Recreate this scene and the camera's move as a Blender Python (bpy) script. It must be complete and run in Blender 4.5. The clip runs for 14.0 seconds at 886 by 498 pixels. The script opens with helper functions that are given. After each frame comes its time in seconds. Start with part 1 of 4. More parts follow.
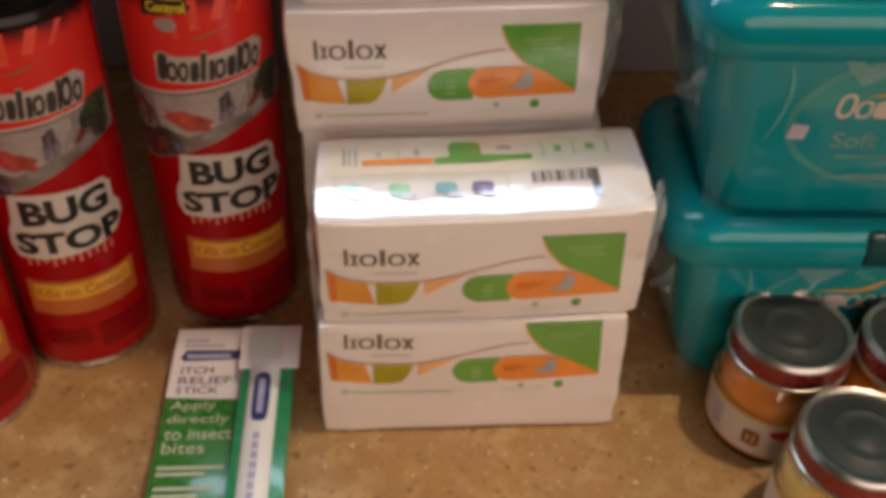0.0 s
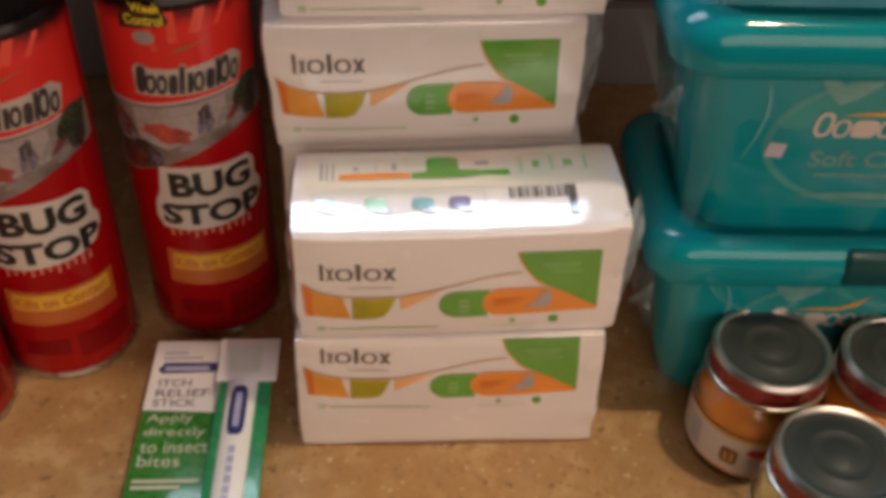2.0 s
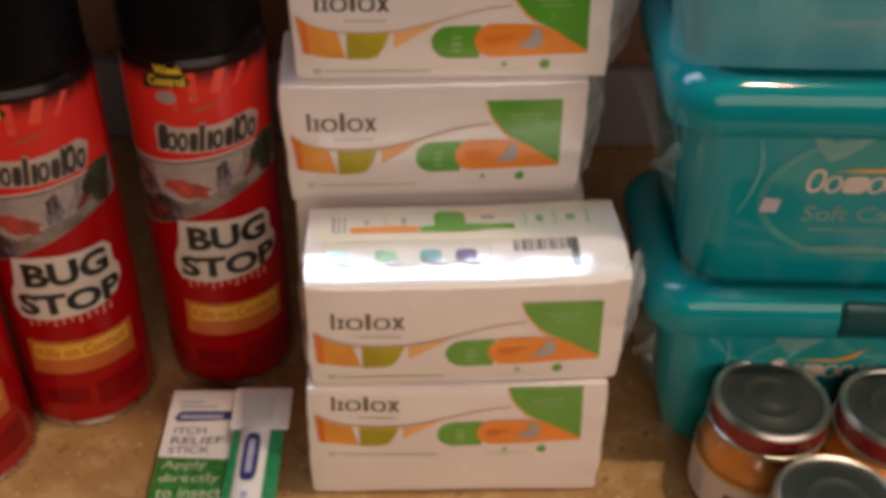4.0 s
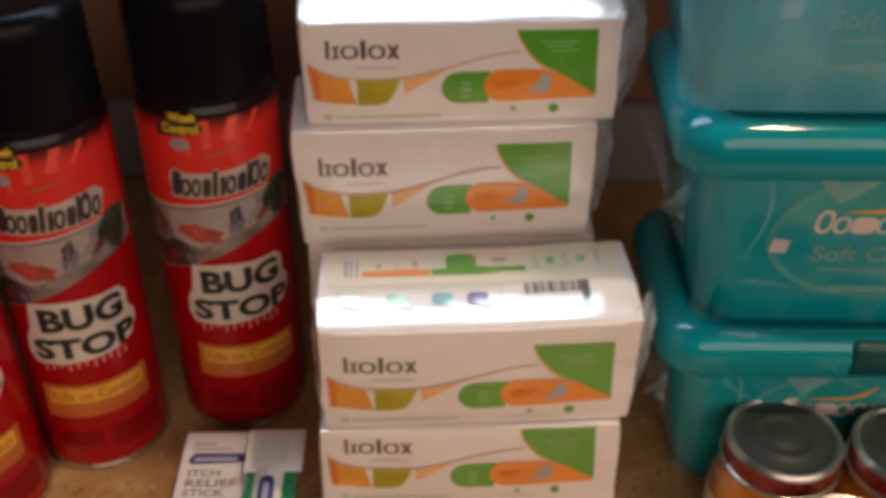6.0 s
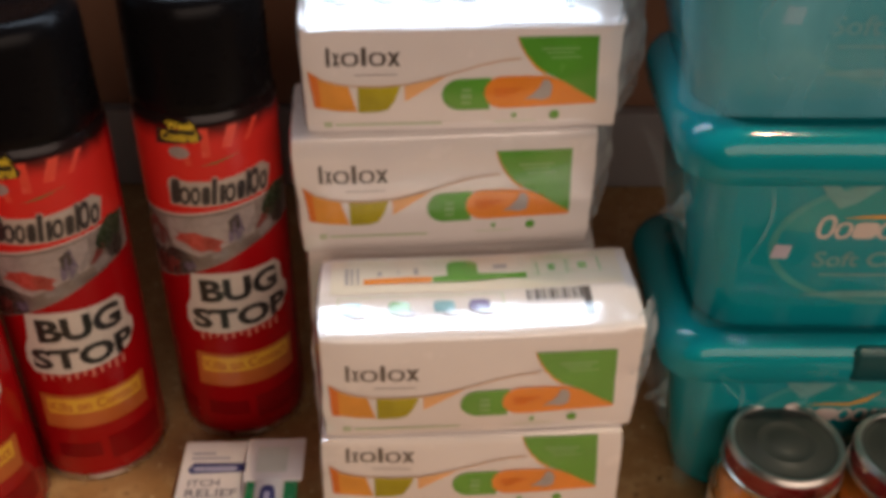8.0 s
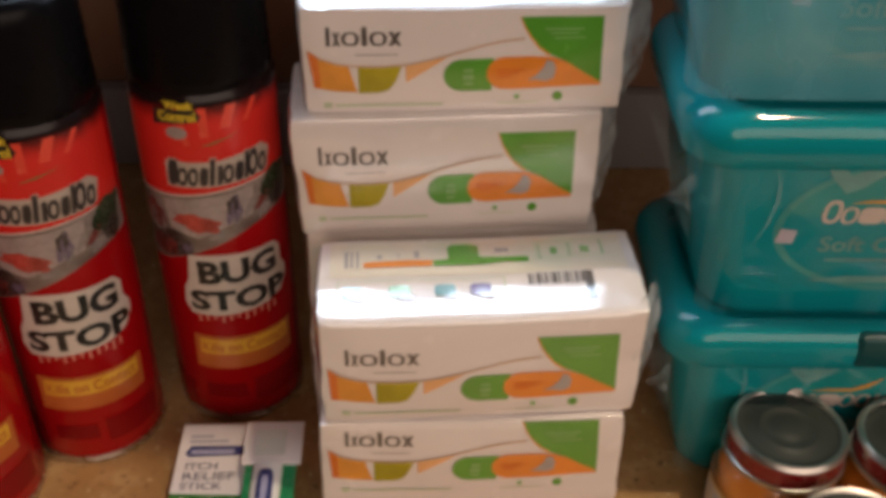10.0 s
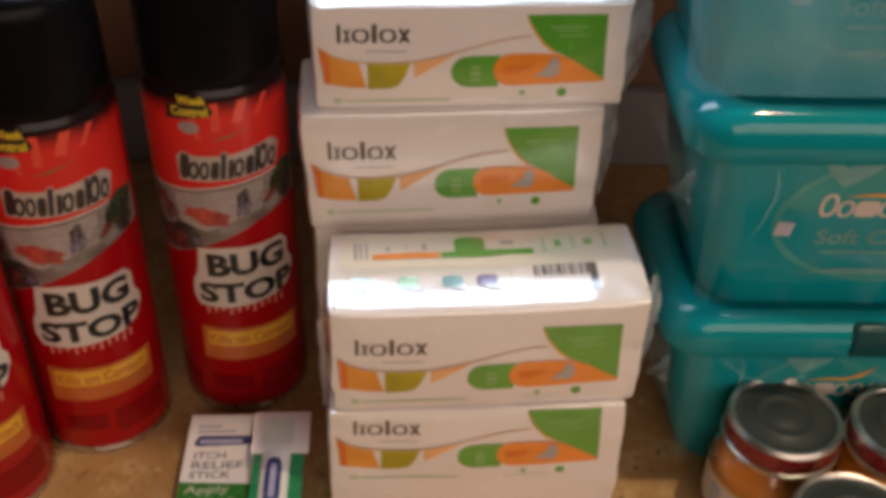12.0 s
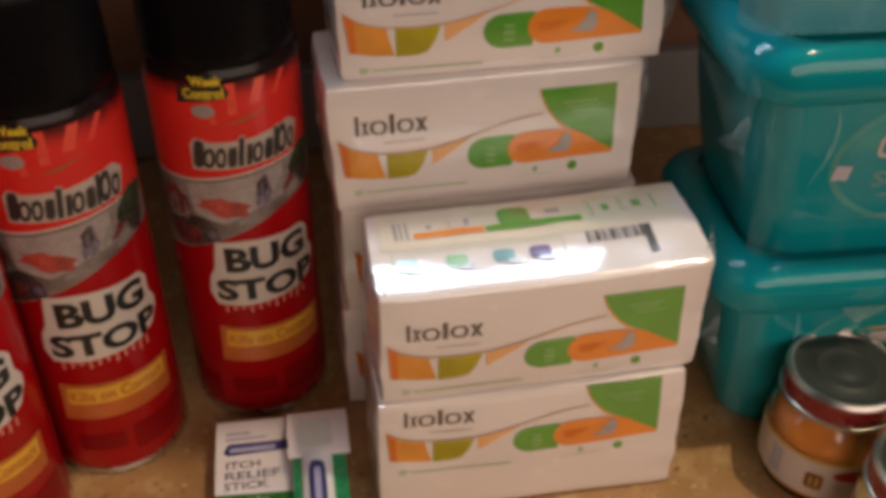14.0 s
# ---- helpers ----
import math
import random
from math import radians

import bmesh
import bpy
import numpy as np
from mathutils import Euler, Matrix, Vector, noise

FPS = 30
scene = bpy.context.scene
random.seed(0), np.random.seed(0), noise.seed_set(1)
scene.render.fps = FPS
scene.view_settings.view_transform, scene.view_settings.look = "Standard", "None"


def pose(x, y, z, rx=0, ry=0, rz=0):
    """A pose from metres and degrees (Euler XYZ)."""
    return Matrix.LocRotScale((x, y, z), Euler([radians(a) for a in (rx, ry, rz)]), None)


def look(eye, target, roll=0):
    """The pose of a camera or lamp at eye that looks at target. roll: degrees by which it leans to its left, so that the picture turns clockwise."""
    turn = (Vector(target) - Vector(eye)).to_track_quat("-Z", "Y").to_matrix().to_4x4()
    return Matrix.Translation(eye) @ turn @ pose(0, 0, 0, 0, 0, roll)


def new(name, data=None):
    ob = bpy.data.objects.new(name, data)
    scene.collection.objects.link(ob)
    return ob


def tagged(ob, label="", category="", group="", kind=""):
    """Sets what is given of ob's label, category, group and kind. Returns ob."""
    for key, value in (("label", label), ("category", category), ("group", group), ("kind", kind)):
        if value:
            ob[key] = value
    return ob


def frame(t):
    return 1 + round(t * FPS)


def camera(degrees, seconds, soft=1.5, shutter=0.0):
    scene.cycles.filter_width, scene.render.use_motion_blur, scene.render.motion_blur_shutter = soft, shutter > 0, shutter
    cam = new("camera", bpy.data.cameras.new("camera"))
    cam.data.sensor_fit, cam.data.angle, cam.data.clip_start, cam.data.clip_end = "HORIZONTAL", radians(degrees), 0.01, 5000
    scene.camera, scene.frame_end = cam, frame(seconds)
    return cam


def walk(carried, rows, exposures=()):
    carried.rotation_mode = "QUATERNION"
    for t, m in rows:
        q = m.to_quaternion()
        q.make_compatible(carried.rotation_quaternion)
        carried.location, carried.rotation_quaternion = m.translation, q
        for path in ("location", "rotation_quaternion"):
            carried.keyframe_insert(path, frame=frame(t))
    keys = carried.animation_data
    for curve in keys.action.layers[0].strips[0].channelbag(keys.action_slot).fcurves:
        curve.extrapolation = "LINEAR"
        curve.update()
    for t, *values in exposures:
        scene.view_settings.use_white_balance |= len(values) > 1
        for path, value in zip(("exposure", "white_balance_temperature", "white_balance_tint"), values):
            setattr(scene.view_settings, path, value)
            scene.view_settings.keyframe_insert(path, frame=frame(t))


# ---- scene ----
cam = camera(45.5, 14.0, soft=4.7)
PATH = [
    (0, (-0.015, -0.338, 0.409), (0.018, 1.175, -0.899), 1.2),
    (0.5, (-0.006, -0.337, 0.407), (0.018, 1.187, -0.888), 0.4),
    (1, (-0.005, -0.335, 0.409), (0.043, 1.188, -0.885), 1.0),
    (1.5, (-0.013, -0.335, 0.408), (0.04, 1.188, -0.888), 2.2),
    (2, (-0.004, -0.335, 0.411), (0.025, 1.187, -0.886), 1.6),
    (2.5, (-0.007, -0.344, 0.412), (0.024, 1.214, -0.842), 2.6),
    (3, (0.003, -0.347, 0.421), (-0.017, 1.227, -0.813), 1.0),
    (3.5, (-0.002, -0.357, 0.424), (-0.001, 1.254, -0.763), 1.4),
    (4, (-0.001, -0.352, 0.418), (-0.001, 1.245, -0.786), 1.1),
    (4.2, (0.005, -0.347, 0.422), (-0.005, 1.248, -0.785), 0.5),
    (6.3, (-0.004, -0.351, 0.426), (-0.023, 1.278, -0.734), 0.2),
    (6.5, (-0.005, -0.349, 0.425), (-0.016, 1.273, -0.746), 0.3),
    (7, (-0.005, -0.346, 0.426), (0.001, 1.28, -0.739), 0.8),
    (7.5, (-0.004, -0.346, 0.424), (-0.02, 1.281, -0.738), 0.3),
    (7.7, (-0.007, -0.349, 0.425), (-0.008, 1.284, -0.729), 0.2),
    (9.8, (-0.009, -0.346, 0.427), (-0.001, 1.277, -0.741), 0.7),
    (10, (-0.009, -0.343, 0.424), (-0.002, 1.266, -0.763), 0.7),
    (10.5, (-0.01, -0.342, 0.421), (-0.014, 1.265, -0.77), 0.7),
    (11, (-0.016, -0.345, 0.427), (0.005, 1.28, -0.738), 1.5),
    (11.5, (-0.008, -0.35, 0.432), (0.004, 1.278, -0.73), 0.2),
    (12, (-0.02, -0.354, 0.428), (0.019, 1.255, -0.76), 1.4),
    (12.5, (-0.014, -0.357, 0.424), (-0.038, 1.243, -0.776), 0.4),
    (13, (-0.018, -0.351, 0.415), (-0.004, 1.218, -0.825), 0.8),
    (13.5, (-0.037, -0.342, 0.408), (0.011, 1.232, -0.825), 0.6),
    (14, (-0.072, -0.33, 0.404), (0.111, 1.258, -0.797), -0.0),
]
walk(cam, [(t, look(eye, target, roll)) for t, eye, target, roll in PATH])

# ---------------------------------------------------------------- light
world = bpy.data.worlds.new("room_world")
scene.world = world
world.use_nodes = True
world.node_tree.nodes["Background"].inputs[0].default_value = (1.0, 0.86, 0.74, 1)
world.node_tree.nodes["Background"].inputs[1].default_value = 0.008


def area_lamp(name, eye, target, sx, sy, watts, colour, shape="RECTANGLE"):
    data = bpy.data.lights.new(name, "AREA")
    data.shape, data.size, data.size_y, data.energy, data.color = shape, sx, sy, watts, colour
    ob = new(name, data)
    ob.matrix_world = look(eye, target)
    return ob


# cool strip lamp under the unseen wall cabinet, a ceiling lamp over the counter, and an area fill standing for the
# bright room behind the camera
area_lamp("strip_lamp", (0.11, 0.13, 0.424), (0.11, -1.0, 0.372), 0.66, 0.088, 2.3, (0.68, 0.82, 1.0))
area_lamp("ceiling_lamp", (0.45, -0.03, 1.46), (0.1, 0.0, 0.0), 0.05, 0.05, 8.0, (1.0, 0.79, 0.55), "DISK")
# added fill from behind the camera, brightens the goods' front faces
area_lamp("room_fill_light", (0.65, -1.65, 0.88), (0.0, 0.0, 0.12), 2.6, 1.15, 24.5, (1.0, 0.77, 0.64))
area_lamp("side_window_light", (-1.9, 0.06, 0.62), (0.2, 0.06, 0.25), 0.45, 0.9, 2.2, (0.45, 0.76, 1.0))
scene.view_settings.exposure = 0.0

# ---------------------------------------------------------------- materials


def mat(name, colour, rough=0.5, metal=0.0, coat=0.0, vary=0.12, scale=40.0, bump=0.0, bump_scale=200.0,
        transmission=0.0, alpha=1.0, ior=1.45, rough_vary=0.08, specular=0.5, coat_ior=1.5):
    m = bpy.data.materials.new(name)
    m.use_nodes = True
    nt = m.node_tree
    b = nt.nodes["Principled BSDF"]
    tc = nt.nodes.new("ShaderNodeTexCoord")
    n1 = nt.nodes.new("ShaderNodeTexNoise")
    n1.inputs["Scale"].default_value, n1.inputs["Detail"].default_value = scale, 5
    nt.links.new(tc.outputs["Object"], n1.inputs["Vector"])
    ramp = nt.nodes.new("ShaderNodeMapRange")
    ramp.inputs["From Min"].default_value, ramp.inputs["From Max"].default_value = 0.3, 0.7
    ramp.inputs["To Min"].default_value, ramp.inputs["To Max"].default_value = 1 - vary, 1 + vary
    nt.links.new(n1.outputs["Fac"], ramp.inputs["Value"])
    mul = nt.nodes.new("ShaderNodeVectorMath")
    mul.operation = "SCALE"
    mul.inputs[0].default_value = colour
    nt.links.new(ramp.outputs["Result"], mul.inputs["Scale"])
    nt.links.new(mul.outputs["Vector"], b.inputs["Base Color"])
    n2 = nt.nodes.new("ShaderNodeTexNoise")
    n2.inputs["Scale"].default_value, n2.inputs["Detail"].default_value = scale * 4.3, 4
    nt.links.new(tc.outputs["Object"], n2.inputs["Vector"])
    rr = nt.nodes.new("ShaderNodeMapRange")
    rr.inputs["To Min"].default_value = max(0.01, rough - rough_vary)
    rr.inputs["To Max"].default_value = min(1.0, rough + rough_vary)
    nt.links.new(n2.outputs["Fac"], rr.inputs["Value"])
    nt.links.new(rr.outputs["Result"], b.inputs["Roughness"])
    b.inputs["Metallic"].default_value = metal
    b.inputs["Coat Weight"].default_value = coat
    b.inputs["Coat Roughness"].default_value = 0.095 if coat_ior > 1.5 else 0.07
    b.inputs["Coat IOR"].default_value = coat_ior
    b.inputs["Transmission Weight"].default_value = transmission
    b.inputs["Alpha"].default_value = alpha
    b.inputs["IOR"].default_value = ior
    b.inputs["Specular IOR Level"].default_value = specular
    if bump:
        n3 = nt.nodes.new("ShaderNodeTexNoise")
        n3.inputs["Scale"].default_value, n3.inputs["Detail"].default_value = bump_scale, 3
        nt.links.new(tc.outputs["Object"], n3.inputs["Vector"])
        bp = nt.nodes.new("ShaderNodeBump")
        bp.inputs["Strength"].default_value, bp.inputs["Distance"].default_value = bump, 0.001
        nt.links.new(n3.outputs["Fac"], bp.inputs["Height"])
        nt.links.new(bp.outputs["Normal"], b.inputs["Normal"])
    return m


def counter_material():
    m = mat("speckled_laminate", (0.43, 0.245, 0.098), rough=0.38, vary=0.10, scale=9.0, bump=0.05, bump_scale=900)
    nt = m.node_tree
    b = nt.nodes["Principled BSDF"]
    colour = b.inputs["Base Color"].links[0].from_socket
    tc = nt.nodes.new("ShaderNodeTexCoord")
    for scale, low, high, tint in ((60.0, 0.46, 0.66, (0.54, 0.35, 0.165, 1)), (30.0, 0.54, 0.74, (0.41, 0.235, 0.10, 1)), (170.0, 0.58, 0.70, (0.40, 0.235, 0.10, 1)),
                                   (150.0, 0.64, 0.76, (0.22, 0.12, 0.05, 1)), (320.0, 0.62, 0.74, (0.29, 0.165, 0.07, 1)), (230.0, 0.66, 0.74, (0.68, 0.52, 0.31, 1))):
        n = nt.nodes.new("ShaderNodeTexNoise")
        n.inputs["Scale"].default_value, n.inputs["Detail"].default_value = scale, 1.5
        nt.links.new(tc.outputs["Object"], n.inputs["Vector"])
        r = nt.nodes.new("ShaderNodeMapRange")
        r.inputs["From Min"].default_value, r.inputs["From Max"].default_value = low, high
        nt.links.new(n.outputs["Fac"], r.inputs["Value"])
        mix = nt.nodes.new("ShaderNodeMix")
        mix.data_type = "RGBA"
        nt.links.new(r.outputs["Result"], mix.inputs["Factor"])
        nt.links.new(colour, mix.inputs[6])
        mix.inputs[7].default_value = tint
        colour = mix.outputs[2]
    nt.links.new(colour, b.inputs["Base Color"])
    return m


def patchy(name, colours, scale, rough=0.25, coat=0.4):
    """A printed picture of blurred patches: hard to read, many tones."""
    m = mat(name, (0.5, 0.5, 0.5), rough=rough, coat=coat)
    nt = m.node_tree
    tc = nt.nodes.new("ShaderNodeTexCoord")
    n = nt.nodes.new("ShaderNodeTexNoise")
    n.inputs["Scale"].default_value, n.inputs["Detail"].default_value = scale, 2.5
    nt.links.new(tc.outputs["Object"], n.inputs["Vector"])
    ramp = nt.nodes.new("ShaderNodeValToRGB")
    while len(ramp.color_ramp.elements) < len(colours):
        ramp.color_ramp.elements.new(0.5)
    for k, (pos, c) in enumerate(colours):
        ramp.color_ramp.elements[k].position = pos
        ramp.color_ramp.elements[k].color = (*c, 1)
    nt.links.new(n.outputs["Fac"], ramp.inputs["Fac"])
    nt.links.new(ramp.outputs["Color"], nt.nodes["Principled BSDF"].inputs["Base Color"])
    return m


def film_material(name, tint, clear, rough=0.12, more=0.35, low=0.35, high=0.7, stretch=(1, 1, 1)):
    """Thin crinkled wrap: mostly clear, partly milky, glossy."""
    m = bpy.data.materials.new(name)
    m.use_nodes = True
    nt = m.node_tree
    b = nt.nodes["Principled BSDF"]
    b.inputs["Base Color"].default_value = (*tint, 1)
    b.inputs["Roughness"].default_value = rough
    b.inputs["Coat Weight"].default_value = 0.3
    tc = nt.nodes.new("ShaderNodeTexCoord")
    n = nt.nodes.new("ShaderNodeTexNoise")
    n.inputs["Scale"].default_value, n.inputs["Detail"].default_value = 55, 4
    mp = nt.nodes.new("ShaderNodeMapping")
    mp.inputs["Scale"].default_value = stretch
    nt.links.new(tc.outputs["Object"], mp.inputs["Vector"])
    nt.links.new(mp.outputs["Vector"], n.inputs["Vector"])
    r = nt.nodes.new("ShaderNodeMapRange")
    r.inputs["From Min"].default_value, r.inputs["From Max"].default_value = low, high
    r.inputs["To Min"].default_value, r.inputs["To Max"].default_value = clear, min(1.0, clear + more)
    nt.links.new(n.outputs["Fac"], r.inputs["Value"])
    nt.links.new(r.outputs["Result"], b.inputs["Alpha"])
    return m


M_COUNTER = counter_material()
M_SPLASH = mat("backsplash_laminate", (0.25, 0.24, 0.24), rough=0.35, vary=0.08, scale=12)
M_WALL = mat("brown_painted_wall", (0.21, 0.105, 0.062), rough=0.55, vary=0.08, scale=6, bump=0.1, bump_scale=300)
M_SHADE_CABINET = mat("shade_cabinet_wood", (0.085, 0.042, 0.024), rough=0.5, vary=0.2, scale=8)
M_ROOM = mat("room_paint", (0.13, 0.105, 0.085), rough=0.8, vary=0.05, scale=3)
M_FLOOR = mat("room_floor", (0.10, 0.06, 0.035), rough=0.5, vary=0.2, scale=4)
M_RED = mat("red_can_print", (0.35, 0.003, 0.006), rough=0.24, specular=0.25, coat=0.05, vary=0.08, scale=14)
M_RED_LIGHT = mat("bright_red_print", (0.66, 0.026, 0.020), rough=0.22, specular=0.40, coat=0.10, vary=0.10, scale=18)


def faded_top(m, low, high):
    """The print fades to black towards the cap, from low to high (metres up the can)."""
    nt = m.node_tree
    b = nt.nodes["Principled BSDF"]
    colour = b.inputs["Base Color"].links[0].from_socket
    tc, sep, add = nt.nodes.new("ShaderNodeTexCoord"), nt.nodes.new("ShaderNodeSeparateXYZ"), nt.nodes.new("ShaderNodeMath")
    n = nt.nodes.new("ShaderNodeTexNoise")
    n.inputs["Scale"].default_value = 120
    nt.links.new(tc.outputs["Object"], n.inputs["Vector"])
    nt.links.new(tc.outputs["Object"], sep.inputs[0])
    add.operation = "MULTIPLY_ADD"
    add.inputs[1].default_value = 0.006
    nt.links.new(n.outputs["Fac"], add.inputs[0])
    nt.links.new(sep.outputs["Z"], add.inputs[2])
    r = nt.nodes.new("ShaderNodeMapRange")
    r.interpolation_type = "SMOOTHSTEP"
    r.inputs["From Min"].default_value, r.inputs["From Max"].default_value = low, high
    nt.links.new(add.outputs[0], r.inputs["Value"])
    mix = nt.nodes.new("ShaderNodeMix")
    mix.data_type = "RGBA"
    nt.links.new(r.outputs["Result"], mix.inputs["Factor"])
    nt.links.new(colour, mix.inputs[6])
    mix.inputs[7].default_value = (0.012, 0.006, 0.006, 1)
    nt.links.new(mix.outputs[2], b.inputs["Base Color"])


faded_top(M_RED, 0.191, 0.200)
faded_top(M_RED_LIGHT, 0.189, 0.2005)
M_RED_DARK = mat("dark_red_print", (0.20, 0.003, 0.005), rough=0.24, specular=0.25, coat=0.05, vary=0.10, scale=18)
M_STEEL = mat("tinplate", (0.62, 0.60, 0.57), rough=0.28, metal=1.0, vary=0.06)
M_CAP = mat("black_plastic", (0.005, 0.0045, 0.005), rough=0.28, vary=0.1, rough_vary=0.03, specular=0.11)
M_BLACK = mat("black_print", (0.012, 0.011, 0.011), rough=0.3, coat=0.3, vary=0.08)
M_DARKGREY = mat("dark_grey_print", (0.030, 0.026, 0.026), rough=0.3, coat=0.3)
M_OUTLINE = mat("pale_outline_print", (0.46, 0.39, 0.33), rough=0.3, coat=0.3)
M_CREAM = mat("cream_badge_print", (0.60, 0.53, 0.47), rough=0.3, coat=0.3, vary=0.06)
M_YELLOW = mat("yellow_print", (0.70, 0.39, 0.04), rough=0.3, coat=0.3, vary=0.08)
M_GOLD = mat("gold_yellow_print", (0.78, 0.58, 0.04), rough=0.3, coat=0.3, vary=0.08)
M_RUST = mat("rust_orange_print", (0.46, 0.115, 0.025), rough=0.3, coat=0.3, vary=0.12)
M_PHOTO = patchy("printed_photo", ((0.30, (0.05, 0.045, 0.04)), (0.42, (0.13, 0.10, 0.09)), (0.52, (0.20, 0.16, 0.14)),
                                   (0.62, (0.27, 0.23, 0.21)), (0.74, (0.12, 0.09, 0.08))), 38)
M_PHOTO_PALE = mat("printed_photo_pale", (0.34, 0.285, 0.265), rough=0.28, coat=0.3, vary=0.2, scale=90)
M_PHOTO_DARK = mat("printed_photo_dark", (0.045, 0.035, 0.03), rough=0.28, coat=0.3, vary=0.4, scale=120)
M_PHOTO_RED = mat("printed_photo_red", (0.40, 0.06, 0.045), rough=0.28, coat=0.3, vary=0.3, scale=120)
M_PHOTO_GREEN = mat("printed_photo_green", (0.035, 0.055, 0.028), rough=0.28, coat=0.3, vary=0.5, scale=120)
M_PHOTO_MID = mat("printed_photo_mid", (0.22, 0.19, 0.18), rough=0.28, coat=0.3, vary=0.3, scale=120)
M_PHOTO_MAUVE = mat("printed_photo_mauve", (0.13, 0.10, 0.15), rough=0.28, coat=0.3, vary=0.3, scale=120)
M_PHOTO_MAROON = mat("printed_photo_maroon", (0.16, 0.035, 0.03), rough=0.28, coat=0.3, vary=0.4, scale=120)
M_LEAF = mat("leaf_green_print", (0.05, 0.17, 0.04), rough=0.3, coat=0.3)
M_PACK = mat("white_plastic_wrap", (0.83, 0.775, 0.745), rough=0.25, coat=1.0, vary=0.035, scale=18, bump=0.14, bump_scale=38, coat_ior=1.88)
M_PGREEN = mat("pack_green_print", (0.10, 0.36, 0.035), rough=0.24, coat=1.0, vary=0.10, coat_ior=1.88)
M_PGREEN2 = mat("pack_pale_green_print", (0.24, 0.48, 0.16), rough=0.24, coat=1.0, vary=0.06, coat_ior=1.88)
M_PORANGE = mat("pack_orange_print", (0.85, 0.27, 0.03), rough=0.24, coat=1.0, vary=0.07, coat_ior=1.88)
M_PAMBER = mat("pack_amber_print", (0.78, 0.33, 0.05), rough=0.24, coat=0.4, vary=0.16, scale=60)
M_PPEACH = mat("pack_peach_print", (0.84, 0.46, 0.20), rough=0.24, coat=0.4, vary=0.1)
M_PDEEP = mat("pack_deep_orange_print", (0.70, 0.18, 0.03), rough=0.24, coat=0.4, vary=0.1)
M_POLIVE = mat("pack_olive_print", (0.42, 0.36, 0.02), rough=0.24, coat=0.4, vary=0.16, scale=60)
M_PBROWN = mat("pack_brown_line_print", (0.56, 0.36, 0.22), rough=0.3, coat=0.4)
M_PTEXT = mat("pack_grey_text_print", (0.10, 0.085, 0.075), rough=0.3, coat=1.0, coat_ior=1.88)
M_PGREY = mat("pack_grey_print", (0.40, 0.37, 0.36), rough=0.3, coat=1.0, coat_ior=1.88)
M_PFAINT = mat("pack_faint_green_print", (0.50, 0.58, 0.38), rough=0.3, coat=0.4)
M_PCREAM = mat("pack_cream_print", (0.77, 0.70, 0.57), rough=0.3, coat=1.0, vary=0.05, coat_ior=1.88)
M_PURPLE = mat("pack_purple_print", (0.14, 0.06, 0.20), rough=0.3, coat=1.0, coat_ior=1.88)
M_PTEAL = mat("pack_teal_print", (0.20, 0.42, 0.45), rough=0.3, coat=1.0, coat_ior=1.88)
M_FILM = film_material("clear_pack_film", (0.80, 0.87, 0.90), 0.30, 0.10, 0.45)
M_TEAL = mat("teal_plastic", (0.004, 0.270, 0.315), rough=0.095, coat=0.0, vary=0.06, scale=10, bump=0.03, bump_scale=60, rough_vary=0.04)
M_NOTCH_SHADE = mat("teal_notch_shade", (0.002, 0.060, 0.066), rough=0.35, vary=0.06)
M_TEAL_PALE = mat("pale_teal_print", (0.05, 0.30, 0.29), rough=0.3, coat=0.4, vary=0.15)
M_LABEL = mat("sea_green_label_print", (0.016, 0.290, 0.290), rough=0.16, coat=0.3, vary=0.12, scale=30)
M_TUBWHITE = mat("off_white_print", (0.62, 0.55, 0.50), rough=0.3, coat=0.4, vary=0.08)
M_TUBORANGE = mat("tub_orange_print", (0.75, 0.36, 0.04), rough=0.3, coat=0.4)
M_TUBHAZE = mat("tub_haze_print", (0.13, 0.33, 0.32), rough=0.3, coat=0.4, vary=0.2, scale=60)
M_WRAP = film_material("clear_tub_wrap", (0.42, 0.56, 0.58), 0.10, 0.14, 0.30)
M_WRAP_THIN = film_material("thin_tub_wrap", (0.50, 0.64, 0.66), 0.02, 0.1, 0.07)
M_SHEEN = film_material("wrap_sheen_film", (0.45, 0.66, 0.68), 0.10, 0.12, 0.28, 0.35, 0.65)
M_SHEEN_BAND = film_material("wrap_sheen_band_film", (0.28, 0.60, 0.65), 0.04, 0.16, 0.14, 0.35, 0.75, (1, 1, 0.2))
M_SHEET = film_material("clear_tub_sheet", (0.26, 0.60, 0.64), 0.0, 0.12, 0.20, 0.50, 0.80, (0.7, 0.7, 0.22))
# top tub's film: reflected bluish light put in as milky tint
M_SHEET_REFLECT = film_material("reflect_haze_tub_sheet", (0.26, 0.68, 0.80), 0.30, 0.14, 0.26, 0.40, 0.75, (0.6, 0.6, 0.25))
M_GLASS = mat("jar_glass", (0.98, 0.98, 0.98), rough=0.03, transmission=1.0, ior=1.45, vary=0.0, rough_vary=0.01)
M_CARROT = mat("orange_puree", (0.66, 0.21, 0.02), rough=0.4, coat=0.2, vary=0.12, scale=60)
M_PEAR = mat("golden_puree", (0.60, 0.37, 0.09), rough=0.4, coat=0.2, vary=0.1, scale=60)
M_LID = mat("grey_lacquered_lid", (0.040, 0.047, 0.043), rough=0.42, metal=0.1, specular=0.25, vary=0.10, scale=30)
M_LIDRIM = mat("lid_rim_metal", (0.55, 0.52, 0.48), rough=0.34, metal=1.0, vary=0.05)
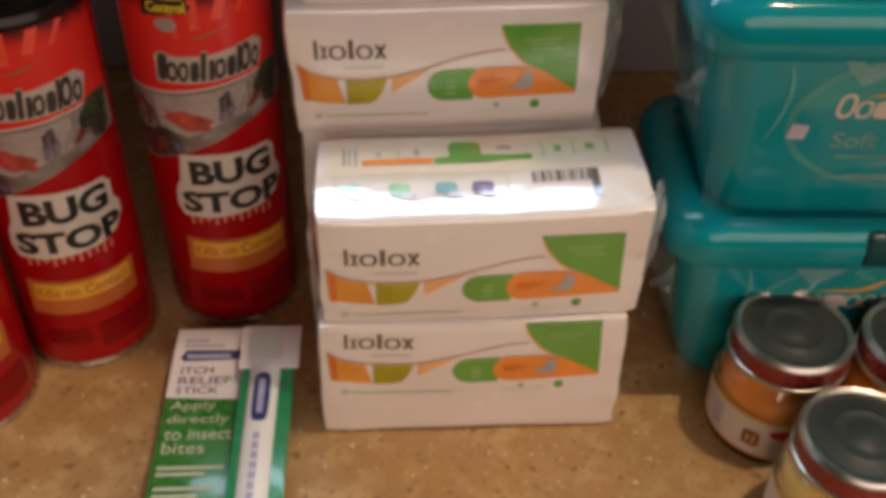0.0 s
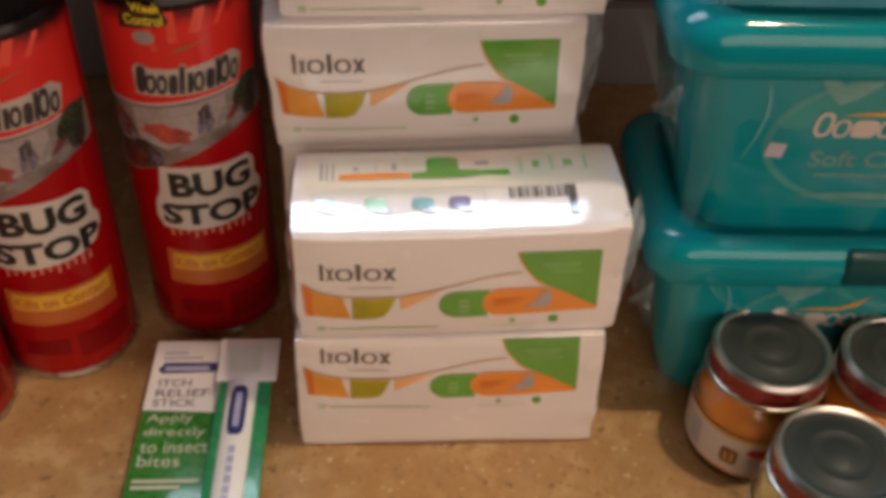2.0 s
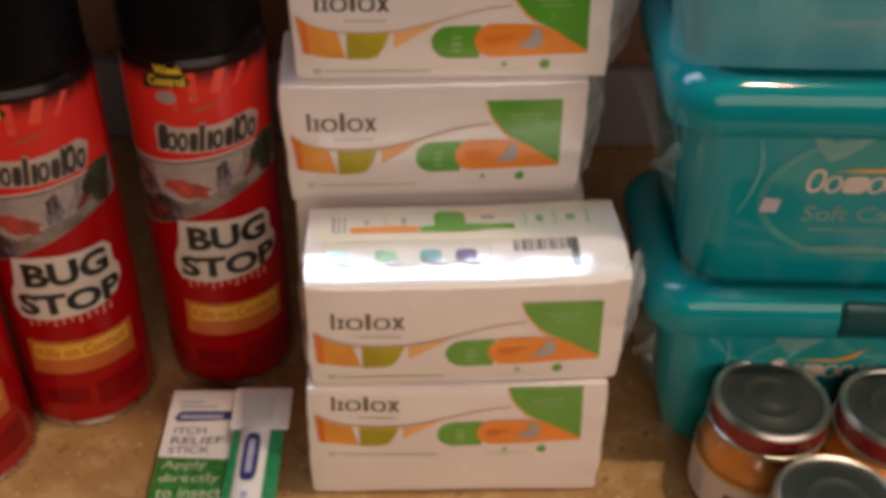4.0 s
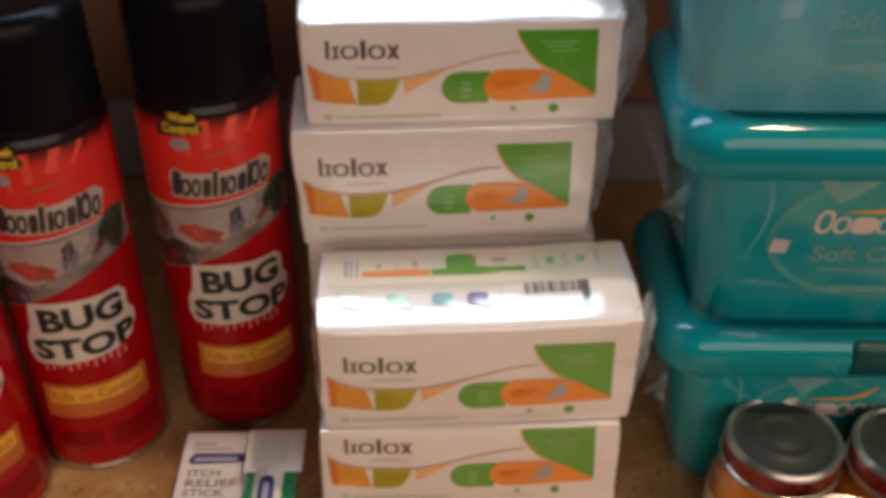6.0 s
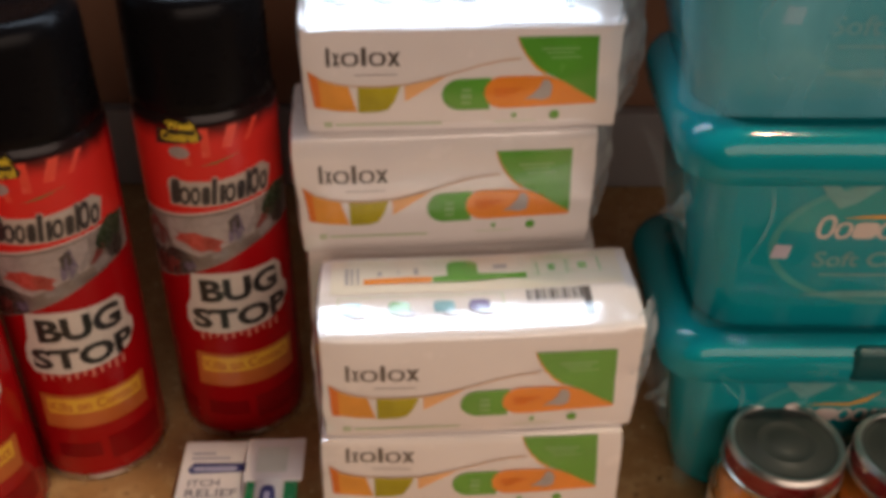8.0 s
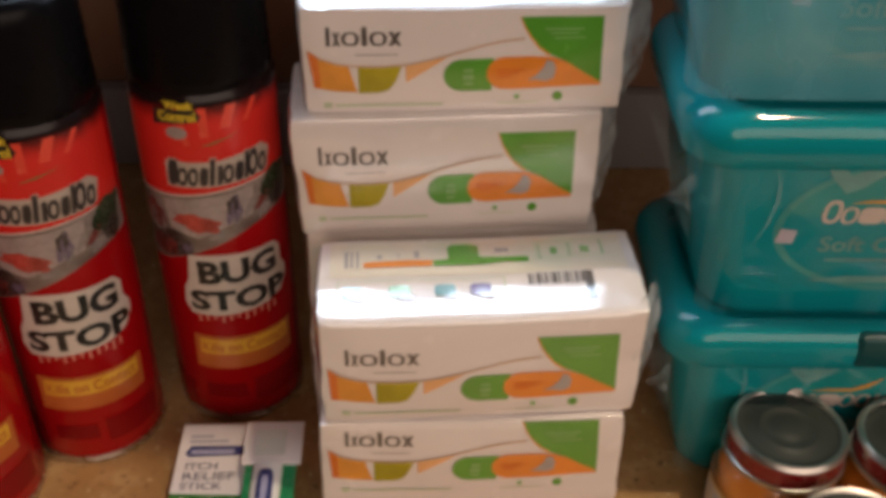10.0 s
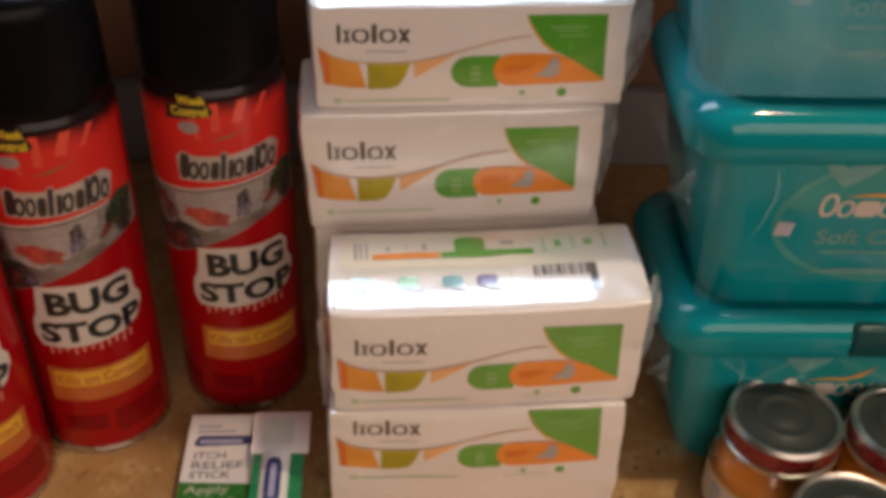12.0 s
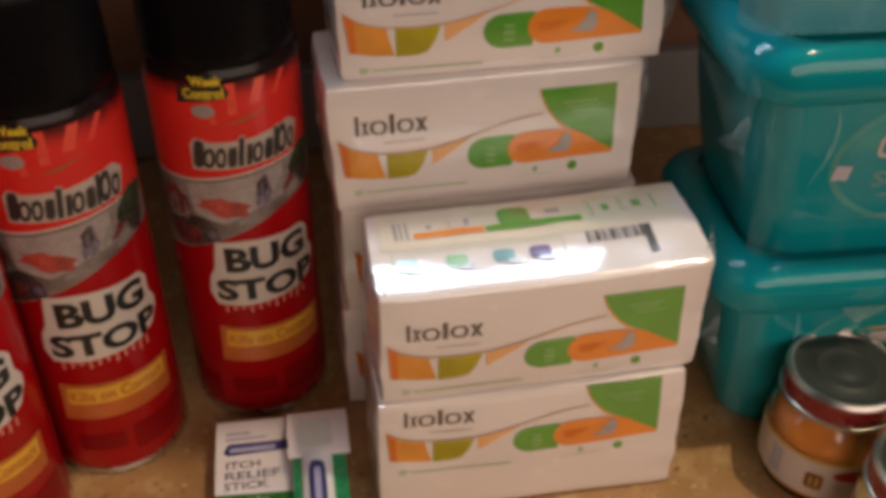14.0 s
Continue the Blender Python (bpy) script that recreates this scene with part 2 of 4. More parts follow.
M_LIDRED = mat("dark_red_lid_band", (0.22, 0.012, 0.016), rough=0.28, coat=0.4, vary=0.15)
M_PAPER = mat("jar_label_paper", (0.68, 0.60, 0.54), rough=0.45, coat=0.1, vary=0.05)
M_PAPERGOLD = mat("jar_label_gold", (0.66, 0.42, 0.14), rough=0.4)
M_PAPERRED = mat("jar_label_red", (0.50, 0.03, 0.03), rough=0.35)
M_PAPERBROWN = mat("jar_label_brown", (0.26, 0.10, 0.03), rough=0.35, vary=0.4, scale=150)
M_CARD = mat("white_carton", (0.82, 0.77, 0.76), rough=0.35, coat=0.2, vary=0.04)
M_CARDGREEN = mat("green_carton", (0.030, 0.19, 0.025), rough=0.28, coat=0.4, vary=0.12)
M_CARDGREEN2 = mat("blue_green_carton", (0.02, 0.26, 0.10), rough=0.26, coat=0.5, vary=0.15)
M_CARDPALE = mat("pale_green_text_print", (0.52, 0.55, 0.40), rough=0.3, coat=0.3)
M_BLUE = mat("navy_print", (0.025, 0.035, 0.16), rough=0.3, coat=0.3)
M_PALEBLUE = mat("lilac_print", (0.42, 0.42, 0.60), rough=0.3, coat=0.3)
M_CARDTEXT = mat("carton_text_print", (0.17, 0.15, 0.19), rough=0.35)
M_CARDGREY = mat("carton_grey_print", (0.46, 0.44, 0.50), rough=0.35)
M_WHITE = mat("white_print", (0.80, 0.80, 0.78), rough=0.3, coat=0.3, vary=0.04)
M_TABGREY = mat("carton_window_print", (0.66, 0.68, 0.62), rough=0.3, coat=0.3, vary=0.1)

# ---------------------------------------------------------------- building helpers


def part(name, bm, material, parent=None, label="", smooth=True, m=None):
    me = bpy.data.meshes.new(name)
    if m is not None:
        bm.transform(m)
    bmesh.ops.recalc_face_normals(bm, faces=bm.faces[:])
    bm.to_mesh(me)
    bm.free()
    me.materials.append(material)
    if smooth:
        me.polygons.foreach_set("use_smooth", [True] * len(me.polygons))
        me.set_sharp_from_angle(angle=radians(40))
    ob = new(name, me)
    if parent is not None:
        ob.parent = parent
    if label:
        tagged(ob, label)
    return ob


def thing(name, m, label, category, group="", kind=""):
    ob = new(name)
    ob.empty_display_size = 0.02
    ob.matrix_world = m
    return tagged(ob, label, category, group, kind)


def box_bm(x0, x1, y0, y1, z0, z1, bevel=0.0, seg=2):
    bm = bmesh.new()
    bmesh.ops.create_cube(bm, size=1.0)
    for v in bm.verts:
        v.co = Vector(((x0 + x1) / 2 + v.co.x * (x1 - x0), (y0 + y1) / 2 + v.co.y * (y1 - y0), (z0 + z1) / 2 + v.co.z * (z1 - z0)))
    if bevel:
        bmesh.ops.bevel(bm, geom=bm.edges[:], offset=bevel, segments=seg, affect="EDGES", profile=0.5)
    return bm


def lathe(profile, seg=72):
    """A solid of revolution round z from (radius, z) pairs."""
    bm = bmesh.new()
    rings = []
    for r, z in profile:
        if r < 1e-6:
            rings.append([bm.verts.new((0, 0, z))])
        else:
            rings.append([bm.verts.new((r * math.sin(2 * math.pi * k / seg), -r * math.cos(2 * math.pi * k / seg), z)) for k in range(seg)])
    for a, b in zip(rings, rings[1:]):
        for k in range(seg):
            j = (k + 1) % seg
            if len(a) == 1 and len(b) > 1:
                bm.faces.new((a[0], b[k], b[j]))
            elif len(b) == 1 and len(a) > 1:
                bm.faces.new((a[k], a[j], b[0]))
            elif len(a) > 1:
                bm.faces.new((a[k], a[j], b[j], b[k]))
    return bm


def poly_bm(points):
    bm = bmesh.new()
    bm.faces.new([bm.verts.new((x, y, 0)) for x, y in points])
    return bm


def bars_bm(rects):
    """Several upright or slanted bars in one flat mesh: (x0, x1, y0, y1, slant)."""
    bm = bmesh.new()
    for x0, x1, y0, y1, s in rects:
        bm.faces.new([bm.verts.new(p) for p in ((x0, y0, 0), (x1, y0, 0), (x1 + s, y1, 0), (x0 + s, y1, 0))])
    return bm


def blob(cx, cy, rx, ry, n=28, power=2.0, turn=0.0, ragged=0.0):
    """Points of a superellipse."""
    out = []
    for k in range(n):
        a = 2 * math.pi * k / n
        c, s = math.cos(a), math.sin(a)
        k2 = 1 + ragged * noise.noise(Vector((c * 1.6 + cx * 900, s * 1.6 + cy * 900, 3)))
        x = k2 * rx * math.copysign(abs(c) ** (2 / power), c)
        y = k2 * ry * math.copysign(abs(s) ** (2 / power), s)
        out.append((cx + x * math.cos(turn) - y * math.sin(turn), cy + x * math.sin(turn) + y * math.cos(turn)))
    return out


def text_bm(words, x0, x1, y0, y1, weight=0.0, slant=0.0):
    """Letters of the built-in font, fitted into a rectangle."""
    cu = bpy.data.curves.new("letters", "FONT")
    cu.body, cu.offset, cu.resolution_u = words, weight, 3
    ob = new("letters", cu)
    me = bpy.data.meshes.new_from_object(ob.evaluated_get(bpy.context.evaluated_depsgraph_get()))
    bpy.data.objects.remove(ob)
    bm = bmesh.new()
    bm.from_mesh(me)
    bpy.data.meshes.remove(me)
    xs, ys = [v.co.x for v in bm.verts], [v.co.y for v in bm.verts]
    for v in bm.verts:
        u, w = (v.co.x - min(xs)) / (max(xs) - min(xs)), (v.co.y - min(ys)) / (max(ys) - min(ys))
        v.co = Vector((x0 + u * (x1 - x0) + slant * w, y0 + w * (y1 - y0), 0))
    return bm


def laid(bm, place, step_x=0.004, step_y=0.0):
    """Cuts a flat mesh into strips and lays it on a curved surface: place(u, v) gives the point."""
    for axis, step in ((0, step_x), (1, step_y)):
        if step:
            vals = [v.co[axis] for v in bm.verts]
            k = math.floor(min(vals) / step) + 1
            while k * step < max(vals):
                co, no = [0, 0, 0], [0, 0, 0]
                co[axis], no[axis] = k * step, 1
                bmesh.ops.bisect_plane(bm, geom=bm.verts[:] + bm.edges[:] + bm.faces[:], dist=1e-7, plane_co=co, plane_no=no)
                k += 1
    bmesh.ops.triangulate(bm, faces=[f for f in bm.faces if len(f.verts) > 4])
    for v in bm.verts:
        v.co = Vector(place(v.co.x, v.co.y))
    return bm


def printed(name, bm, material, parent, place, label="", step_x=0.004, step_y=0.0):
    if isinstance(bm, list):
        return [printed(name, bars_bm([r]), material, parent, place, label, step_x, step_y) for r in bm]
    ob = part(name, laid(bm, place, step_x, step_y), material, parent, label)
    return ob


# ---------------------------------------------------------------- room
def slab(name, x0, x1, y0, y1, z0, z1, material, label, bevel=0.0):
    ob = part(name, box_bm(x0, x1, y0, y1, z0, z1, bevel), material)
    return tagged(ob, label, name.split("_")[0], kind="structure")


slab("counter", -1.6, 1.6, -0.30, 0.35, -0.04, 0.0, M_COUNTER, "tan speckled laminate kitchen counter under the goods", 0.004)
slab("backsplash", -1.6, 1.6, 0.335, 0.350, 0.0005, 0.063, M_SPLASH, "low grey backsplash along the wall behind the counter", 0.002)
slab("wall_north", -2.0, 2.0, 0.351, 0.45, -0.9, 1.5, M_WALL, "brown painted wall behind the counter")
# unseen; added overhead to keep the back of the counter in shadow
slab("upper_cabinet", -1.6, 1.6, 0.020, 0.350, 0.475, 1.25, M_SHADE_CABINET, "unseen dark brown wall cabinet added above the counter for shade")
slab("wall_south", -2.0, 2.0, -2.6, -2.5, -0.9, 1.5, M_ROOM, "plain painted wall across the room")
slab("wall_west", -2.1, -2.0, -2.6, 0.45, -0.9, 1.5, M_ROOM, "plain painted side wall of the room")
slab("wall_east", 2.0, 2.1, -2.6, 0.45, -0.9, 1.5, M_ROOM, "plain painted side wall of the room")
slab("floor", -2.0, 2.0, -2.5, 0.351, -0.95, -0.9, M_FLOOR, "brown floor of the room below the counter")
slab("ceiling", -2.1, 2.1, -2.6, 0.45, 1.5, 1.55, M_ROOM, "plain ceiling over the room")

# ---------------------------------------------------------------- aerosol cans
CAN_R = 0.0345


def can_place(u, v, lift=0.00025):
    a = u / CAN_R
    return ((CAN_R + lift) * math.sin(a), -(CAN_R + lift) * math.cos(a), v)


def ring_bm(cx, cy, rx, ry, hole=0.5, n=20, slant=0.0, power=2.4):
    bm = bmesh.new()
    outer, inner = blob(cx, cy, rx, ry, n, power), blob(cx, cy, rx * hole, ry * (hole + 0.12), n, power)
    va = [bm.verts.new((x + slant * (y - cy), y, 0)) for x, y in outer]
    vb = [bm.verts.new((x + slant * (y - cy), y, 0)) for x, y in inner]
    for k in range(n):
        bm.faces.new((va[k], va[(k + 1) % n], vb[(k + 1) % n], vb[k]))
    return bm


def mark(shapes, x, base, high, slant, hole=0.6, trim=0.24):
    """Plain shapes in a row, standing for a maker's mark: I a tall bar, i a short bar, o a ring, s a block. Yields one mesh each."""
    for kind, w in shapes:
        top = high if kind in "ISO" else high * 0.72
        if kind in "oO":
            yield ring_bm(x + w / 2, base + top / 2, w / 2 * 0.98, top / 2, hole, slant=slant)
        elif kind == "x":
            bm = bars_bm([(x + w * 0.08, x + w * 0.34, base, base + top, w * 0.55)])
            other = bars_bm([(x + w * 0.63, x + w * 0.89, base, base + top, -w * 0.55)])
            me = bpy.data.meshes.new("cross")
            other.to_mesh(me)
            other.free()
            bm.from_mesh(me)
            bpy.data.meshes.remove(me)
            yield bm
        elif kind in "sS":
            yield poly_bm([(px + slant * (py - base), py) for px, py in blob(x + w / 2, base + top / 2, w / 2, top / 2, 16, 3.5)])
        else:
            yield bars_bm([(x + w * trim, x + w * (1 - trim), base, base + top, slant * top)])
        x += w


def on_can(lift):
    return lambda u, v: can_place(u, v, lift)


def aerosol_can(m, turn):
    """turn: degrees by which the printed front faces to the right."""
    can = thing("aerosol_can", m @ pose(0, 0, 0, 0, 0, turn), "red insect spray aerosol can with tall black cap, on the counter", "spray can", "insect spray cans")
    R = CAN_R
    part("base_rim", lathe([(0, 0.003), (R - 0.006, 0.003), (R - 0.003, 0.0), (R - 0.0004, 0.0004), (R + 0.0004, 0.002), (R - 0.0002, 0.0045), (R - 0.002, 0.005)]), M_STEEL, can, "tinplate rolled rim")
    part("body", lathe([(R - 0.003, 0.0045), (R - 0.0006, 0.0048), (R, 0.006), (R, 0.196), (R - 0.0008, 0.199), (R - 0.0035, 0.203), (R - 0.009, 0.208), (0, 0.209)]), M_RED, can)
    part("top_rim", lathe([(R - 0.010, 0.206), (R - 0.0055, 0.206), (R - 0.0045, 0.2075), (R - 0.0055, 0.209), (R - 0.010, 0.209)]), M_STEEL, can, "tinplate shoulder rim")
    C = 0.0332
    part("cap", lathe([(C - 0.004, 0.2005), (C - 0.0005, 0.2005), (C, 0.2012), (C, 0.206), (C - 0.0006, 0.244), (C - 0.0012, 0.2495), (C - 0.003, 0.2525), (C - 0.006, 0.2540), (C - 0.009, 0.2542),
                       (C - 0.0105, 0.2534), (0, 0.2531)]), M_CAP, can, "tall glossy black plastic cap")
    a, b = -0.052, 0.052
    # bright upper red with rays
    top = [(a, 0.146), (-0.035, 0.146), (-0.015, 0.1475), (0.0, 0.1495), (0.02, 0.152), (0.035, 0.153), (b, 0.153), (b, 0.1955), (a, 0.1955)]
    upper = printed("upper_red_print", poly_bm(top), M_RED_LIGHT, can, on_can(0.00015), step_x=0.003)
    printed("ray_print", [(-0.004, -0.001, 0.176, 0.195, -0.003), (0.004, 0.008, 0.180, 0.195, 0.0), (0.013, 0.018, 0.184, 0.195, 0.004), (0.024, 0.027, 0.185, 0.195, 0.006)],
            mat("orange_ray_print", (0.72, 0.070, 0.040), rough=0.26, coat=0.35), upper, on_can(0.0003), step_x=0.003)
    # photograph band
    photo = [(a, 0.104), (-0.040, 0.104), (-0.024, 0.1075), (-0.008, 0.114), (0.008, 0.121), (0.022, 0.127), (0.036, 0.131), (b, 0.133), (b, 0.1525), (0.035, 0.1525),
             (0.02, 0.1515), (0.0, 0.149), (-0.015, 0.147), (-0.035, 0.1455), (a, 0.1455)]
    band = printed("photo_band", poly_bm(photo), M_PHOTO, can, on_can(0.0002), "printed picture band in greys and browns", step_x=0.003)
    printed("photo_shape", poly_bm([(-0.018, 0.128), (-0.004, 0.124), (0.012, 0.131), (0.024, 0.134), (0.026, 0.150), (0.0, 0.1475), (-0.02, 0.1445)]), M_PHOTO_PALE, band, on_can(0.0003), step_x=0.003)
    for cx, cy, rx, ry, turn, material in ((-0.022, 0.1175, 0.0150, 0.0075, 0.25, M_PHOTO_DARK), (-0.030, 0.1330, 0.0090, 0.0070, 0.2, M_PHOTO_MAROON), (0.0150, 0.1385, 0.0036, 0.0075, -0.25, M_PHOTO_MAUVE), (0.0400, 0.1475, 0.0100, 0.0065, 0.2, M_PHOTO_GREEN),
                                           (-0.004, 0.1335, 0.0110, 0.0044, -0.15, M_PHOTO_RED), (0.002, 0.1300, 0.0060, 0.0022, -0.2, M_PHOTO_RED), (0.0145, 0.1415, 0.0030, 0.0056, -0.2, M_PHOTO_DARK),
                                           (0.0160, 0.1345, 0.0028, 0.0030, -0.2, M_PHOTO_MID), (-0.019, 0.1225, 0.0090, 0.0040, 0.25, M_PHOTO_DARK), (-0.028, 0.1290, 0.0080, 0.0060, 0.3, M_PHOTO_MID),
                                           (-0.010, 0.1175, 0.0040, 0.0028, 0.4, M_PHOTO_MAUVE), (-0.026, 0.1150, 0.0110, 0.0060, 0.2, M_PHOTO_MAROON), (0.0345, 0.1450, 0.0045, 0.0050, 0.4, M_PHOTO_GREEN), (0.0300, 0.1400, 0.0020, 0.0060, -0.7, M_PHOTO_MAROON), (0.0230, 0.1385, 0.0016, 0.0055, -0.6, M_PHOTO_MID),
                                           (0.0400, 0.1390, 0.0060, 0.0065, 0.1, M_PHOTO_DARK), (0.0320, 0.1345, 0.0055, 0.0032, 0.3, M_PHOTO_MID), (0.0060, 0.1255, 0.0050, 0.0020, 0.3, M_PHOTO_MID)):
        printed("photo_shape", poly_bm(blob(cx, cy, rx, ry, 30, 2.0, turn, 0.45)), material, band, on_can(0.0004), step_x=0.003)
    edge = [(-0.050, 0.1455), (-0.035, 0.1455), (-0.015, 0.147), (0.0, 0.149), (0.02, 0.1515), (0.035, 0.1525), (0.035, 0.1532), (0.02, 0.1523), (0.0, 0.1499), (-0.015, 0.1479), (-0.035, 0.1463), (-0.050, 0.1463)]
    printed("band_edge", poly_bm(edge), M_CREAM, band, on_can(0.00035), step_x=0.003)
    # tag at the top
    tag = printed("tag", poly_bm([(-0.0175, 0.186), (0.0040, 0.1885), (0.0055, 0.191), (0.0035, 0.1945), (-0.016, 0.1945)]), M_BLACK, can, on_can(0.0004), step_x=0.003)
    printed("tag_lettering", text_bm("Week", -0.0105, 0.0030, 0.1945, 0.1990, 0.03), M_GOLD, tag, on_can(0.0006), step_x=0.003)
    printed("tag_lettering", text_bm("Control", -0.0140, 0.0032, 0.1885, 0.1935, 0.03), M_GOLD, tag, on_can(0.0006), step_x=0.003)
    printed("seal_mark", poly_bm(blob(-0.0065, 0.1825, 0.0050, 0.0032)), M_PHOTO_PALE, can, on_can(0.0004), step_x=0.003)
    printed("leaf_mark", poly_bm([(0.002, 0.1752), (0.010, 0.1775), (0.0225, 0.1805), (0.016, 0.1785), (0.010, 0.1765)]), M_LEAF, can, on_can(0.0004), step_x=0.003)
    # maker's mark: plain slanted blocks on a pale ground
    row = [("S", 0.0050), ("o", 0.0054), ("o", 0.0048), ("s", 0.0040), ("I", 0.0036), ("i", 0.0036), ("o", 0.0052), ("s", 0.0042), ("I", 0.0030), ("O", 0.0056), ("o", 0.0050)]
    printed("brand_ground", poly_bm([(-0.0150, 0.1532), (0.0100, 0.1536), (0.0350, 0.1552), (0.0380, 0.1662), (0.0330, 0.1702), (0.0100, 0.1672), (-0.0060, 0.1672), (-0.0120, 0.1690), (-0.0148, 0.1660)]), M_OUTLINE, can, on_can(0.00025), step_x=0.003)
    for bm in mark(row, -0.0145, 0.1540, 0.0142, 0.12, 0.42, 0.16):
        for v in bm.verts:
            v.co.y += 0.0012 * (v.co.x + 0.013) / 0.05
        xs, ys = [v.co.x for v in bm.verts], [v.co.y for v in bm.verts]
        cx, cy, wx, wy = (min(xs) + max(xs)) / 2, (min(ys) + max(ys)) / 2, max(xs) - min(xs), max(ys) - min(ys)
        pale = bm.copy()
        for v in pale.verts:
            v.co.x, v.co.y = cx + (v.co.x - cx) * (1 + 0.0009 / wx), cy - 0.0002 + (v.co.y - cy) * (1 + 0.0015 / wy)
        outline = printed("brand_outline", pale, M_OUTLINE, can, on_can(0.0003), step_x=0.003)
        printed("brand_block", bm, M_DARKGREY, outline, on_can(0.0005), step_x=0.003)
    # main badge
    badge = [(-0.0105, 0.1135), (-0.0125, 0.098), (-0.0155, 0.092), (-0.0165, 0.083), (-0.0135, 0.0765), (0.0, 0.0758), (0.015, 0.0768), (0.028, 0.0780), (0.036, 0.081), (0.041, 0.088), (0.0415, 0.0935),
             (0.038, 0.099), (0.038, 0.108), (0.034, 0.1125), (0.020, 0.1130), (0.004, 0.1140)]
    badge_print = printed("badge", poly_bm(badge), M_CREAM, can, on_can(0.0003), "cream lettering badge with ragged edge", step_x=0.003)
    printed("badge_fringe", [(-0.010 + k * 0.004, -0.0085 + k * 0.004, 0.0715 + 0.001 * (k % 3), 0.0775, 0.0) for k in range(11)], mat("faded_red_print", (0.60, 0.18, 0.13), rough=0.28, coat=0.3), can, on_can(0.00025), step_x=0.003)
    printed("lettering", text_bm("BUG", -0.0068, 0.0345, 0.0960, 0.1105, 0.045), M_BLACK, badge_print, on_can(0.0005), step_x=0.003)
    printed("lettering", text_bm("STOP", -0.0128, 0.0390, 0.0790, 0.0920, 0.045), M_BLACK, badge_print, on_can(0.0005), step_x=0.003)
    # lower yellow panel
    panel = printed("lower_panel", poly_bm([(-0.0155, 0.0395), (0.0400, 0.0395), (0.0410, 0.0600), (-0.0148, 0.0620)]), M_RUST, can, on_can(0.0003), step_x=0.003)
    printed("yellow_strip", poly_bm([(-0.0120, 0.0495), (0.0370, 0.0490), (0.0375, 0.0585), (-0.0115, 0.0595)]), M_YELLOW, panel, on_can(0.0004), step_x=0.003)
    printed("strip_lettering", text_bm("Kills on Contact", -0.0105, 0.0355, 0.0510, 0.0575, 0.02), M_RUST, panel, on_can(0.00055), step_x=0.003)
    for patch in ((a, -0.02, 0.010, 0.026, 0.0), (-0.012, 0.010, 0.018, 0.028, 0.0), (0.014, 0.046, 0.014, 0.030, 0.0)):
        printed("lower_patch", [patch], M_RED_DARK, can, on_can(0.0003), step_x=0.003)
    return can


aerosol_can(pose(-0.1215, 0.1045, 0), 0)
aerosol_can(pose(-0.1950, 0.0725, 0), 3)
aerosol_can(pose(-0.2460, 0.0225, 0), 8)

# ---------------------------------------------------------------- pads packs


def facet(s, crease):
    """0 behind the crease, then a straight fall to 1 at the front edge, softly joined."""
    a = (s - crease) / (1 - crease)
    return 0.5 * (a + math.sqrt(a * a + 0.001))


